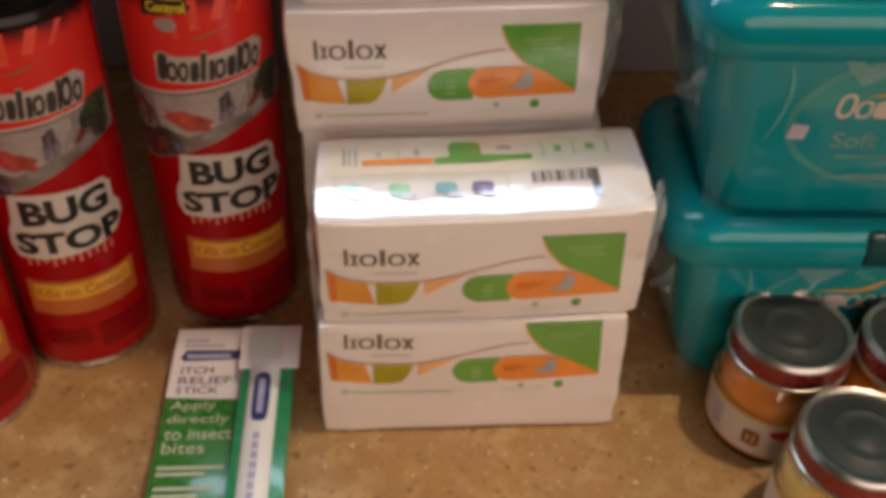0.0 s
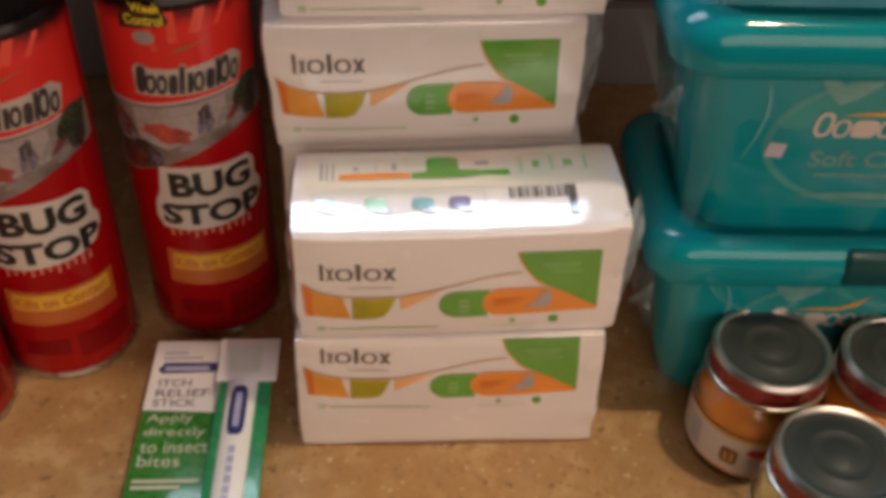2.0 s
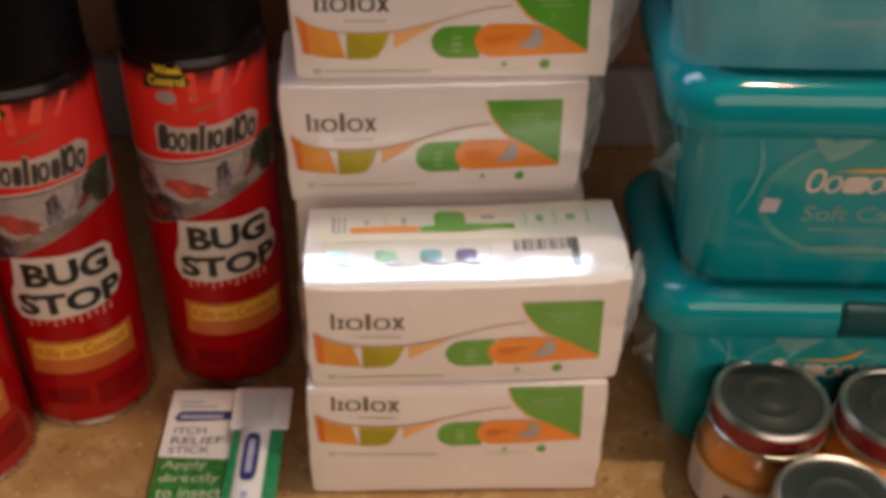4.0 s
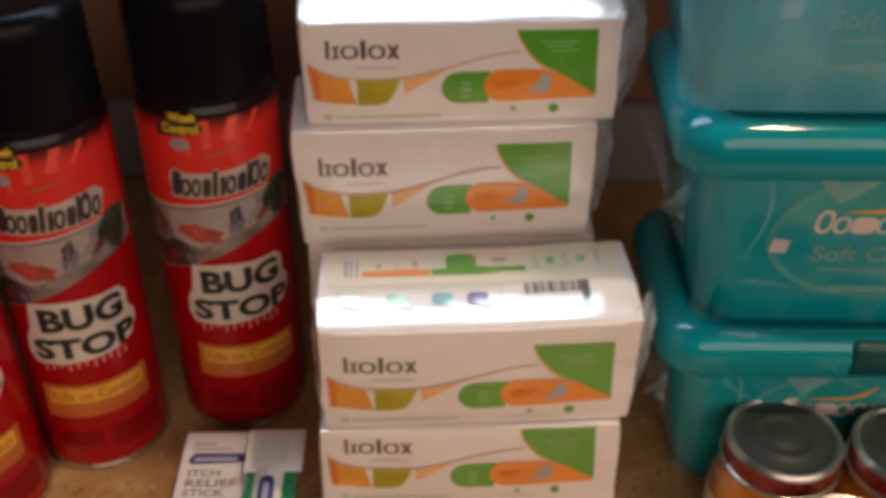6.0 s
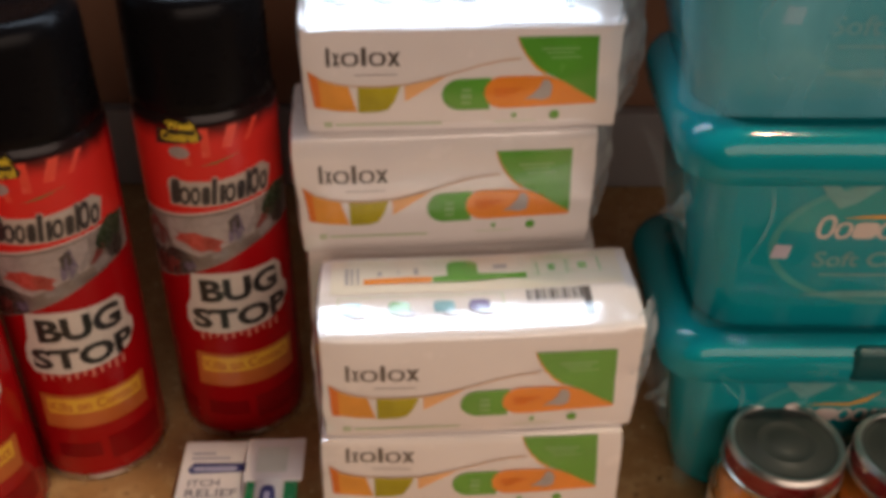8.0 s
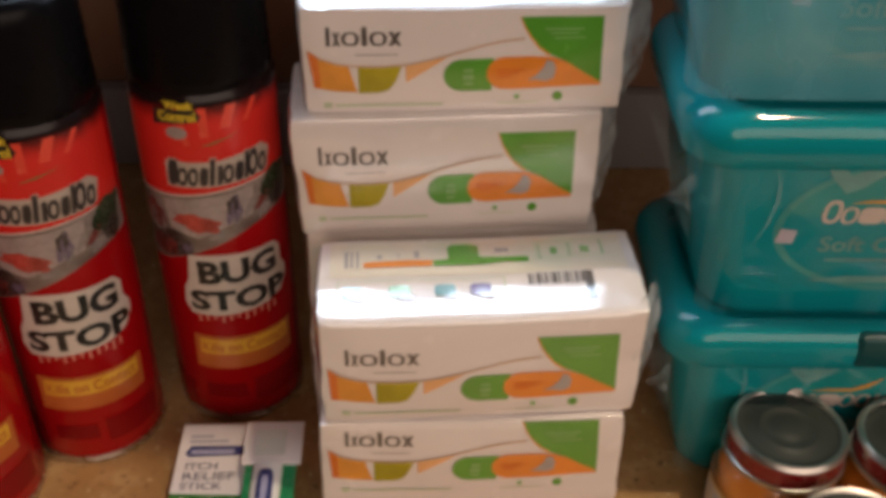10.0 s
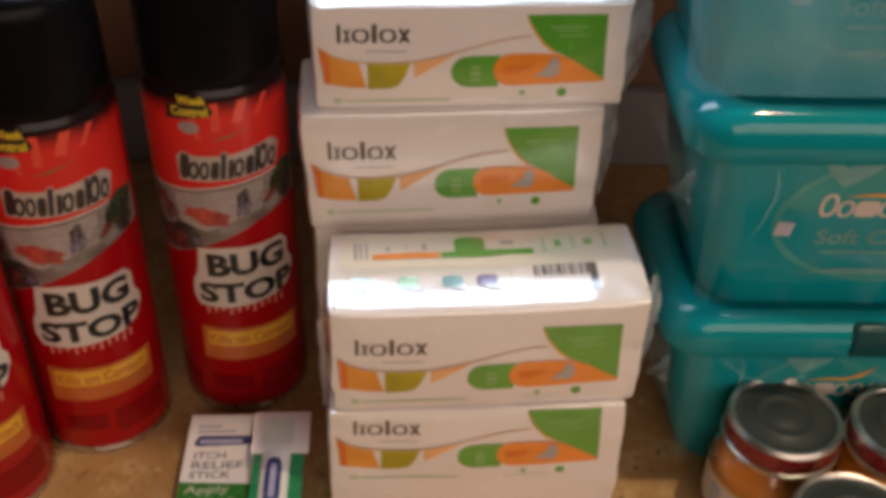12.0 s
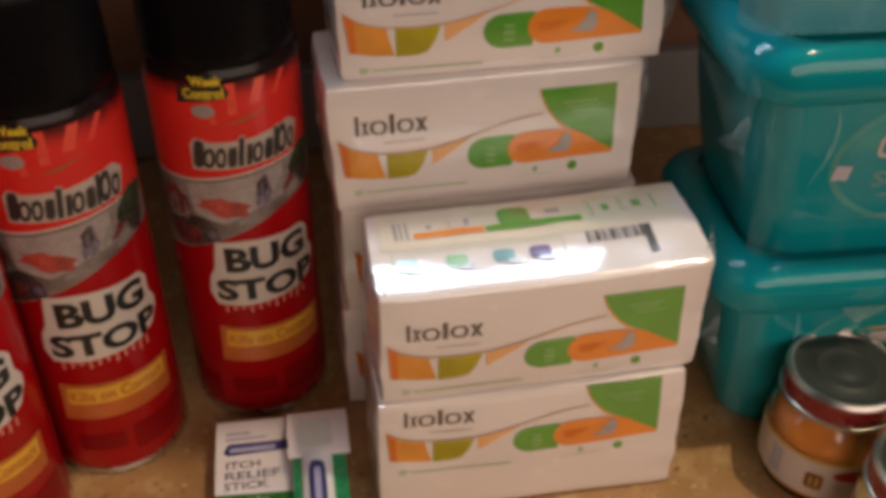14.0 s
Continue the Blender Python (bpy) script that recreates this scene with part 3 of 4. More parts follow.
class Pack:
    """A soft plastic-wrapped pack: a rounded box with bulging, wrinkled faces. Its base centre is the origin."""

    def __init__(self, w, d, h, seed, bulge=0.0030, dome=0.003, fall=0.0, taper=0.0, ends=0.0035, left=0.0025, crease=-0.12, rise=0.0):
        self.w, self.d, self.h, self.seed, self.bulge, self.top, self.fall, self.taper = w, d, h, seed, bulge, dome, fall, taper
        self.ends, self.left, self.crease, self.rise = ends, left, crease, rise

    def warp(self, x, y, z):
        hx, hy = self.w / 2, self.d / 2
        nx, ny, nz = x / hx, y / hy, 2 * z / self.h - 1
        s = Vector((self.seed * 3.7, self.seed * 1.3, 0))
        front, up, side = max(0, -ny), max(0, nz), abs(nx)
        n1 = noise.noise(Vector((x, y, z)) * 26 + s)
        n2 = noise.noise(Vector((x * 60, y * 40, z * 60)) + s)
        n3 = noise.noise(Vector((x * 25, y * 140, z * 140)) + s)
        dent = 0.0007 * n1 + 0.0009 * noise.noise(Vector((x * 170, 3, z * 22)) + s) * side ** 6 + 0.0006 * n2 * side ** 2 + 0.0007 * n3 * side ** 8
        y -= front ** 3 * (self.bulge * (1 - nx ** 2) * (1 - nz ** 2)) + dent * front
        z += up ** 3 * (self.top * (1 - nx ** 2) * (1 - ny ** 2) - self.fall * facet(-ny, self.crease) + (0.00030 * noise.noise(Vector((x * 75, y * 60, 5)) + s) + 0.00012 * noise.noise(Vector((x * 190, y * 150, 7)) + s)))
        z += up ** 3 * self.rise * max(0.0, nx + 0.05) ** 1.6
        x *= 1 + self.taper * nz
        x += math.copysign((self.ends if nx > 0 else self.left) * side ** 6 * (1 - ny ** 2) * max(0.0, 1 - abs(nz) ** 3), nx)
        x += (0.0009 * n2 + 0.0004 * n3) * side ** 10 * math.copysign(1, nx)
        return x, y, z

    def front(self, dz=0.0, lift=0.00045):
        def place(u, v):
            x, y, z = self.warp(u, -self.d / 2, v + dz)
            return x, y - lift, z
        return place

    def above(self, lift=0.00045):
        def place(u, v):
            x, y, z = self.warp(u, v, self.h)
            return x, y, z + lift
        return place

    def mesh(self, r=0.0021):
        bm = bmesh.new()
        bmesh.ops.create_cube(bm, size=2.0)
        bmesh.ops.subdivide_edges(bm, edges=bm.edges[:], cuts=23, use_grid_fill=True)
        hx, hy, hz = self.w / 2, self.d / 2, self.h / 2
        for v in bm.verts:
            p = Vector((v.co.x * hx, v.co.y * hy, v.co.z * hz))
            c = Vector((max(-hx + r, min(hx - r, p.x)), max(-hy + r, min(hy - r, p.y)), max(-hz + r, min(hz - r, p.z))))
            q = p - c
            if q.length > 1e-9 and sum(abs(k) > 1e-9 for k in q) > 1:
                q = q.normalized() * r
            p = c + q
            v.co = Vector(self.warp(p.x, p.y, p.z + hz))
        return bm


def film_flap(pk, side, reach, parent, name="film_end", low=0.0, high=1.0, material=None):
    """The gathered clear film at one end of a pack."""
    bm = bmesh.new()
    nz, nx = 16, 7
    grid = []
    for j in range(nz + 1):
        row = []
        for i in range(nx + 1):
            s, t = i / nx, j / nz
            z = pk.h * (low + (high - low) * t)
            lean = reach * s * (0.55 + 0.45 * math.sin(math.pi * (0.15 + 0.7 * t)))
            y = -pk.d / 2 * (0.96 - 0.80 * s) + 0.0022 * noise.noise(Vector((s * 3, t * 7, pk.seed + side)))
            x = side * (pk.w / 2 * (1 + pk.taper * (2 * z / pk.h - 1)) - 0.0035 + lean + 0.0016 * noise.noise(Vector((s * 4, t * 9, pk.seed * 2.1))))
            row.append(bm.verts.new((x, y, z)))
        grid.append(row)
    for a, b in zip(grid, grid[1:]):
        for i in range(nx):
            bm.faces.new((a[i], a[i + 1], b[i + 1], b[i]))
    return part(name, bm, material or M_FILM, parent, "clear crinkled film end")


def curve_strip(points, width):
    """A flat ribbon along points."""
    up = [(x, y + width / 2) for x, y in points]
    down = [(x, y - width / 2) for x, y in reversed(points)]
    return poly_bm(up + down)


WAVE = [(-0.0655, 0.0312), (-0.060, 0.0270), (-0.054, 0.0248), (-0.048, 0.0237), (-0.036, 0.0232), (-0.0238, 0.0240), (-0.014, 0.0262), (-0.0045, 0.0290), (0.008, 0.0330), (0.0160, 0.0348), (0.0245, 0.0358)]


def wave(x):
    for (x0, z0), (x1, z1) in zip(WAVE, WAVE[1:]):
        if x <= x1:
            return z0 + (z1 - z0) * (x - x0) / (x1 - x0)
    return WAVE[-1][1]


def front_print(pk, ob, dz=0.0):
    """The printed front: wave line, colour blocks, pills and the green corner."""
    f, g = pk.front(dz), pk.front(dz, 0.0007)
    kw = dict(step_x=0.006, step_y=0.006)
    for bm in mark([("I", 0.0030), ("x", 0.0038), ("o", 0.0076), ("I", 0.0040), ("o", 0.0074), ("x", 0.0066)], -0.0583, 0.0332, 0.0092, 0.0):
        printed("brand_block", bm, M_PTEXT, ob, f, **kw)
    printed("small_print", [(-0.046, -0.028, 0.0287, 0.0293, 0.0)], M_PGREY, ob, f, **kw)
    printed("amber_block", poly_bm([(-0.0655, 0.0312), (-0.060, 0.0270), (-0.054, 0.0248), (-0.0490, 0.0240), (-0.0475, 0.0180), (-0.0455, 0.0108), (-0.054, 0.0112), (-0.0635, 0.0128)]), M_PAMBER, ob, f, **kw)
    printed("amber_edge", poly_bm([(-0.0655, 0.0312), (-0.0615, 0.0280), (-0.0610, 0.0128), (-0.0640, 0.0132)]), M_PDEEP, ob, g, **kw)
    printed("olive_block", poly_bm([(-0.0450, 0.0235), (-0.036, 0.0231), (-0.0265, 0.0237), (-0.0290, 0.0165), (-0.0320, 0.0118), (-0.0360, 0.0104), (-0.0450, 0.0102)]), M_POLIVE, ob, f, **kw)
    printed("peach_wedge", poly_bm([(-0.0250, 0.0238), (-0.0140, 0.0262), (-0.0060, 0.0285), (-0.0120, 0.0240), (-0.0180, 0.0200), (-0.0248, 0.0155)]), M_PPEACH, ob, f, **kw)
    printed("wave_line", curve_strip(WAVE, 0.0008), M_PBROWN, ob, g, **kw)
    pill = [(0.0115, 0.0108), (-0.0010, 0.0106)] + [(-0.0012 + 0.0078 * math.cos(a), 0.0184 + 0.0078 * math.sin(a)) for a in [math.radians(260 - 16 * k) for k in range(11)]] + [(0.0120, 0.0266)]
    pill_g = printed("green_pill", poly_bm(pill), M_PGREEN, ob, f, **kw)
    printed("pill_print", [(-0.0005, 0.0035, 0.0200, 0.0216, 0.0), (-0.0008, 0.0038, 0.0165, 0.0188, 0.0), (-0.0005, 0.0035, 0.0138, 0.0152, 0.0)], M_PGREEN2, pill_g, g, **kw)
    orange = [(0.0190, 0.0113), (0.0578, 0.0125), (0.0582, 0.0140), (0.0500, 0.0192), (0.0437, 0.0238), (0.0370, 0.0268), (0.0270, 0.0274), (0.0165, 0.0272)] + \
             [(0.0172 + 0.0080 * math.cos(a), 0.0193 + 0.0080 * math.sin(a)) for a in [math.radians(105 + 15 * k) for k in range(11)]]
    pill_o = printed("orange_pill", poly_bm(orange), M_PORANGE, ob, pk.front(dz, 0.0006), **kw)
    printed("pad_picture", poly_bm([(0.0265, 0.0158), (0.0300, 0.0160), (0.0345, 0.0152), (0.0378, 0.0165), (0.0385, 0.0215), (0.0370, 0.0250), (0.0345, 0.0255), (0.0330, 0.0215), (0.0300, 0.0180)]), M_PGREY, pill_o, pk.front(dz, 0.0008), **kw)
    printed("pill_print", [(0.0135, 0.0230, 0.0190, 0.0201, 0.0), (0.0135, 0.0255, 0.0205, 0.0216, 0.0), (0.0140, 0.0200, 0.0173, 0.0183, 0.0)], M_PDEEP, pill_o, pk.front(dz, 0.0008), **kw)
    corner = [(0.0228, 0.0474), (0.0245, 0.0420), (0.0272, 0.0370), (0.0310, 0.0320), (0.0360, 0.0280), (0.0437, 0.0238), (0.0500, 0.0192), (0.0582, 0.0138), (0.0570, 0.0474)]
    corner_g = printed("green_corner", poly_bm(corner), M_PGREEN, ob, pk.front(dz, 0.0006), **kw)
    printed("corner_edge", curve_strip([(0.0225, 0.0474), (0.0242, 0.0420), (0.0268, 0.0370), (0.0306, 0.0318), (0.0355, 0.0278)], 0.0016), M_PAMBER, ob, f, **kw)
    printed("corner_print", [(0.0330, 0.0490, 0.0398, 0.0408, 0.0), (0.0350, 0.0470, 0.0378, 0.0386, 0.0), (0.0370, 0.0500, 0.0355, 0.0362, 0.0)], M_PGREEN2, corner_g, pk.front(dz, 0.0008), **kw)
    printed("small_dot", poly_bm(blob(0.0225, 0.0075, 0.0013, 0.0014, 12)), M_PGREEN2, ob, f, **kw)
    printed("small_dot", poly_bm(blob(0.0402, 0.0072, 0.0022, 0.0024, 14)), M_PGREEN, ob, f, **kw)
    printed("small_print", [(-0.0600, -0.0565, 0.0030, 0.0058, 0.0), (-0.0550, -0.0090, 0.0036, 0.0048, 0.0), (0.0140, 0.0320, 0.0042, 0.0047, 0.0)], M_PFAINT, ob, f, **kw)


def top_print(pk, ob):
    """The printed top: cream rear part with icons, orange and green strip, barcode and picture spots."""
    f, over = pk.above(), pk.above(0.0008)
    g = lambda u, v: over(u, v - 0.0026)
    back = lambda u, v: over(u, v - 0.0012)
    kw = dict(step_x=0.006, step_y=0.006)
    hw, hd = pk.w / 2, pk.d / 2
    cream = printed("cream_panel", poly_bm([(-hw + 0.005, -0.002), (hw - 0.005, -0.002), (hw - 0.005, hd - 0.004), (-hw + 0.005, hd - 0.004)]), M_PCREAM, ob, f, **kw)
    printed("orange_strip", poly_bm([(-0.049, 0.0060), (-0.020, 0.0060), (-0.019, 0.0100), (-0.030, 0.0106), (-0.049, 0.0098)]), M_PORANGE, ob, back, **kw)
    printed("green_strip", poly_bm([(-0.019, 0.0060), (0.003, 0.0060), (0.012, 0.0076), (0.022, 0.0066), (0.022, 0.0106), (0.010, 0.0110), (0.001, 0.0115), (0.001, 0.0195), (-0.002, 0.0212), (-0.010, 0.0212),
                                     (-0.0125, 0.0190), (-0.0125, 0.0108), (-0.019, 0.0100)]), M_PGREEN, ob, back, **kw)
    printed("small_print", [(-0.057, -0.0555, 0.006, 0.018, 0), (-0.0545, -0.0535, 0.006, 0.018, 0), (-0.0520, -0.0510, 0.006, 0.018, 0), (-0.043, -0.041, 0.012, 0.015, 0), (-0.034, -0.0335, 0.012, 0.016, 0),
                                    (-0.027, -0.025, 0.012, 0.017, 0), (0.008, 0.014, 0.0145, 0.0175, 0)], M_PGREY, ob, back, **kw)
    printed("green_icon", [(0.027, 0.0275, 0.008, 0.019, 0), (0.040, 0.0405, 0.008, 0.019, 0), (0.054, 0.0545, 0.008, 0.019, 0), (0.032, 0.035, 0.011, 0.016, 0), (0.045, 0.049, 0.011, 0.016, 0)], M_PGREEN2, ob, back, **kw)
    bars, x = [], 0.0205
    for k, w in enumerate((0.0010, 0.0005, 0.0014, 0.0006, 0.0010, 0.0005, 0.0016, 0.0008, 0.0005, 0.0012, 0.0007, 0.0010, 0.0005, 0.0014)):
        bars.append((x, x + w, -0.0075, -0.0010, 0.0))
        x += w + (0.0008, 0.0012, 0.0006)[k % 3]
    bars.append((x - 0.001, x + 0.0022, -0.0165, -0.0010, 0.0))
    printed("barcode_bar", bars, M_PTEXT, ob, g, **kw)
    for x0, x1, y0, y1 in ((-0.060, 0.0105, -0.0175, -0.0020), (0.0255, 0.0395, 0.0095, 0.0225), (0.0415, 0.0550, 0.0095, 0.0225)):
        for rect in ((x0, x1, y0, y0 + 0.0005, 0), (x0, x1, y1 - 0.0005, y1, 0), (x0, x0 + 0.0005, y0, y1, 0), (x1 - 0.0005, x1, y0, y1, 0)):
            printed("frame_line", bars_bm([rect]), M_PFAINT, ob, g, **kw)
    for x, material in ((-0.054, M_PTEAL), (-0.034, M_PGREEN2), (-0.015, M_PTEAL), (0.000, M_PURPLE)):
        printed("picture_spot", poly_bm(blob(x, -0.0085, 0.0045, 0.0032, 16, 4)), material, ob, g, **kw)
        printed("picture_spot", poly_bm(blob(x + 0.003, -0.012, 0.0035, 0.0012, 16, 3)), M_PGREY, ob, g, **kw)


def pads_pack(m, w, d, h, seed, dz, label, top=False, flaps=(), **shape):
    pk = Pack(w, d, h, seed, **shape)
    ob = thing("pads_pack", m, label, "pads pack", "stacked pads packs")
    part("wrapper", pk.mesh(), M_PACK, ob)
    front_print(pk, ob, dz)
    if top:
        top_print(pk, ob)
    for side, reach, low, high in flaps:
        film_flap(pk, side, reach, ob, low=low, high=high)
    return ob


WHITE = "white wrapped pads pack with green and orange print, "
# front stack of two


def wide(sx, sz=1.0):
    return Matrix.Diagonal((sx, 1, sz, 1))


pads_pack(pose(0.006, 0.0295, 0.0005, 0, 0, 2.4) @ wide(1.03, 1.012), 0.138, 0.060, 0.0725, 1, 0.0245, WHITE + "on the counter", bulge=0.0015, dome=0.0, taper=-0.008, flaps=((-1, 0.004, 0.3, 0.98),))
pads_pack(pose(0.0087, 0.0288, 0.0742, 0, 0, 3.7) @ wide(1.045, 1.01), 0.1365, 0.0546, 0.0622, 2, 0.0015, WHITE + "on another pack", True, ((1, 0.015, 0.05, 1.0), (-1, 0.007, 0.05, 0.97)), ends=0.0030, bulge=0.0015, dome=0.0, fall=0.0052, crease=0.20, rise=0.0026)
# rear stack of four
pads_pack(pose(-0.006, 0.106, 0.0005, 0, 0, 2.0), 0.142, 0.060, 0.0645, 3, 0.006, WHITE + "on the counter", False, ((-1, 0.006, 0.1, 0.9),), bulge=0.002, dome=0.0)
pads_pack(pose(-0.004, 0.105, 0.0655, 0, 0, 3.0), 0.142, 0.060, 0.0620, 4, 0.006, WHITE + "between two others", False, ((-1, 0.004, 0.1, 0.9),), bulge=0.002, dome=0.0)
pads_pack(pose(-0.0080, 0.1035, 0.1277, 0, 0, 4.6) @ wide(1.02, 1.025), 0.138, 0.060, 0.0615, 5, 0.0055, WHITE + "between two others", False, ((1, 0.017, 0.0, 0.98), (-1, 0.006, 0.1, 0.9)), bulge=0.0012, dome=0.0, taper=0.012)
pads_pack(pose(-0.0003, 0.1080, 0.1905, 0, 0, 3.4) @ wide(1.042), 0.1365, 0.060, 0.0652, 6, 0.0005, WHITE + "topping the rear", True, ((1, 0.019, 0.0, 0.95), (-1, 0.006, 0.1, 0.9)), bulge=0.0012, dome=0.0, fall=0.0168)

# ---------------------------------------------------------------- wipes tubs


def ring_points(x0, x1, y0, y1, r, n=8):
    out = []
    for cx, cy, a0 in ((x1 - r, y0 + r, -90), (x1 - r, y1 - r, 0), (x0 + r, y1 - r, 90), (x0 + r, y0 + r, 180)):
        for k in range(n + 1):
            a = radians(a0 + 90 * k / n)
            out.append((cx + r * math.cos(a), cy + r * math.sin(a)))
    return out


def loft(levels, w, d, cap_low=True, cap_high=True):
    """Rounded rectangles stacked: (z, inset, corner radius)."""
    bm = bmesh.new()
    rings = [[bm.verts.new((x, y, z)) for x, y in ring_points(-w / 2 + i, w / 2 - i, -d / 2 + i * 0.75, d / 2 - i * 0.75, r)] for z, i, r in levels]
    n = len(rings[0])
    for a, b in zip(rings, rings[1:]):
        for k in range(n):
            bm.faces.new((a[k], a[(k + 1) % n], b[(k + 1) % n], b[k]))
    if cap_low:
        bm.faces.new(list(reversed(rings[0])))
    if cap_high:
        bm.faces.new(rings[-1])
    return bm


def wrap_flap(parent, seed):
    """A loose triangular fin of clear wrap standing off the tub's end."""
    bm = bmesh.new()
    grid = []
    for j in range(11):
        t = j / 10
        inner = Vector((-0.0870 + 0.004 * t, -0.040, 0.094 - 0.050 * t))
        outer = Vector((-0.1090 + 0.018 * t ** 0.8, -0.030 - 0.012 * t, 0.112 - 0.052 * t))
        row = []
        for i in range(6):
            p = inner.lerp(outer, i / 5)
            p.y += 0.003 * noise.noise(Vector((i * 0.5, t * 5, seed)))
            row.append(bm.verts.new(p))
        grid.append(row)
    for a, b in zip(grid, grid[1:]):
        for i in range(5):
            bm.faces.new((a[i], a[i + 1], b[i + 1], b[i]))
    part("wrap_fin", bm, M_WRAP_THIN, parent, "loose fin of clear wrap")


TUB_W, TUB_D = 0.190, 0.120


def tub_front(u, v, lift=0.0004):
    inset = 0.0225 - (0.0225 - 0.009) * (v / 0.097) ** 0.85
    return (u, -TUB_D / 2 + inset * 0.75 - lift, v)


def wrap_tuft(parent, cx, cy, cz, size, seed):
    """A gathered tuft of clear wrap at the end of a tub."""
    bm = bmesh.new()
    grid = []
    for j in range(9):
        row = []
        for i in range(7):
            s, t = i / 6, j / 8
            n = noise.noise(Vector((s * 2.2, t * 3.1, seed)))
            x = cx - size * s * (0.35 + 0.65 * math.sin(math.pi * t) ** 2) + 0.003 * n
            y = cy + 0.004 * noise.noise(Vector((s * 3, t * 4, seed + 9)))
            z = cz + size * 2.2 * (t - 0.5) * (1 - 0.45 * s) + 0.003 * n
            row.append(bm.verts.new((x, y, z)))
        grid.append(row)
    for a, b in zip(grid, grid[1:]):
        for i in range(6):
            bm.faces.new((a[i], a[i + 1], b[i + 1], b[i]))
    return part("wrap_tuft", bm, M_WRAP, parent, "gathered tuft of clear wrap")


def wrap_place(u, v, seed, lift=0.0):
    """The shrink wrap stretched over a tub's front and drawn round its ends."""
    x, y, z = tub_front(u, v, 0.0022 + lift + 0.0012 * noise.noise(Vector((u * 30, v * 45, seed))) + 0.0006 * noise.noise(Vector((u * 90, v * 30, seed))))
    edge = max(0.0, abs(u) - 0.060) / 0.030
    return x * (1 - 0.12 * edge * edge * (1 - v / 0.1)), y + 0.018 * edge ** 2.6, z


# curved streaks of sheen on the wrap, painted as pale ribbons
SHEEN_STREAKS = [[(-0.0560, 0.094), (-0.0535, 0.085), (-0.0530, 0.075), (-0.0550, 0.062), (-0.0585, 0.050)],
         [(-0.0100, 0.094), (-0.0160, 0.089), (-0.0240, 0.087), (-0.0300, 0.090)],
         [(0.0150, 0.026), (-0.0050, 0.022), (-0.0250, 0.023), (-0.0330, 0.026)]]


def wipes_tub(m, label, seed, sheet=None):
    tub = thing("wipes_tub", m, label, "wipes tub", "stacked wipes tubs")
    w, d = TUB_W, TUB_D
    part("body", loft([(0.0, 0.0255, 0.020), (0.0015, 0.0235, 0.021), (0.006, 0.0215, 0.021), (0.03, 0.0170, 0.021), (0.06, 0.0130, 0.020), (0.090, 0.0098, 0.020), (0.0975, 0.0090, 0.019)], w, d, True, False), M_TEAL, tub)
    lid = part("lid", loft([(0.0960, 0.0085, 0.019), (0.0960, 0.0030, 0.020), (0.0975, 0.0012, 0.021), (0.1030, 0.0002, 0.022), (0.1090, 0.0, 0.022), (0.1140, 0.0010, 0.022), (0.1180, 0.0035, 0.021), (0.1208, 0.0075, 0.020),
                      (0.1220, 0.0120, 0.018), (0.1214, 0.0150, 0.018), (0.1175, 0.0165, 0.017), (0.1170, 0.0400, 0.008)], w, d), M_TEAL, tub, "glossy teal hinged lid with rounded rim")
    # the notch's shade is a darker teal block, not a cut recess
    part("latch", box_bm(-0.008, 0.026, -d / 2 - 0.0012, -d / 2 + 0.010, 0.0990, 0.1195, 0.003, 3), M_NOTCH_SHADE, lid, "dark block painting the shaded notch of the lid latch")
    kw = dict(step_x=0.012, step_y=0.006)
    ring = [(0.020 + 0.058 * math.cos(a), 0.047 + 0.040 * math.sin(a)) for a in [radians(k * 9) for k in range(40)]]
    inner = [(0.020 + 0.0545 * math.cos(a), 0.047 + 0.037 * math.sin(a)) for a in [radians(k * 9) for k in range(40)]]
    bm = bmesh.new()
    va, vb = [bm.verts.new((*p, 0)) for p in ring], [bm.verts.new((*p, 0)) for p in inner]
    for k in range(40):
        bm.faces.new((va[k], va[(k + 1) % 40], vb[(k + 1) % 40], vb[k]))
    printed("label_disc", poly_bm(inner), M_LABEL, tub, lambda u, v: tub_front(u - 0.012, v + 0.012, 0.0003), **kw)
    printed("label_ring", bm, M_TEAL_PALE, tub, lambda u, v: tub_front(u - 0.012, v + 0.012), **kw)
    f2 = lambda u, v: tub_front(u - 0.012, v + 0.012, 0.0007)
    printed("label_flare", poly_bm([(-0.027, 0.090), (-0.019, 0.087), (-0.012, 0.078), (-0.004, 0.083), (0.010, 0.090), (0.016, 0.091), (0.006, 0.083), (-0.006, 0.071), (-0.012, 0.068), (-0.019, 0.076)]), M_TUBHAZE, tub, f2, **kw)
    for bm in mark([("O", 0.0080), ("o", 0.0075), ("s", 0.0110), ("o", 0.0078), ("o", 0.0075), ("i", 0.0050), ("s", 0.0060)], -0.0190, 0.0500, 0.0140, 0.05):
        printed("brand_block", bm, M_TUBWHITE, tub, f2, **kw)
    printed("swoosh", poly_bm([(-0.009, 0.0622), (0.000, 0.0640), (0.012, 0.0645), (0.020, 0.0690), (0.026, 0.0740), (0.020, 0.0655), (0.012, 0.0622), (0.0, 0.0625)]), M_TUBORANGE, tub, f2, **kw)
    printed("lettering", text_bm("Soft Care", -0.0165, 0.032, 0.0325, 0.0420, 0.02), M_TUBHAZE, tub, f2, **kw)
    printed("small_print", [(-0.012, 0.024, 0.0265, 0.0280, 0.0)], M_TUBHAZE, tub, f2, **kw)
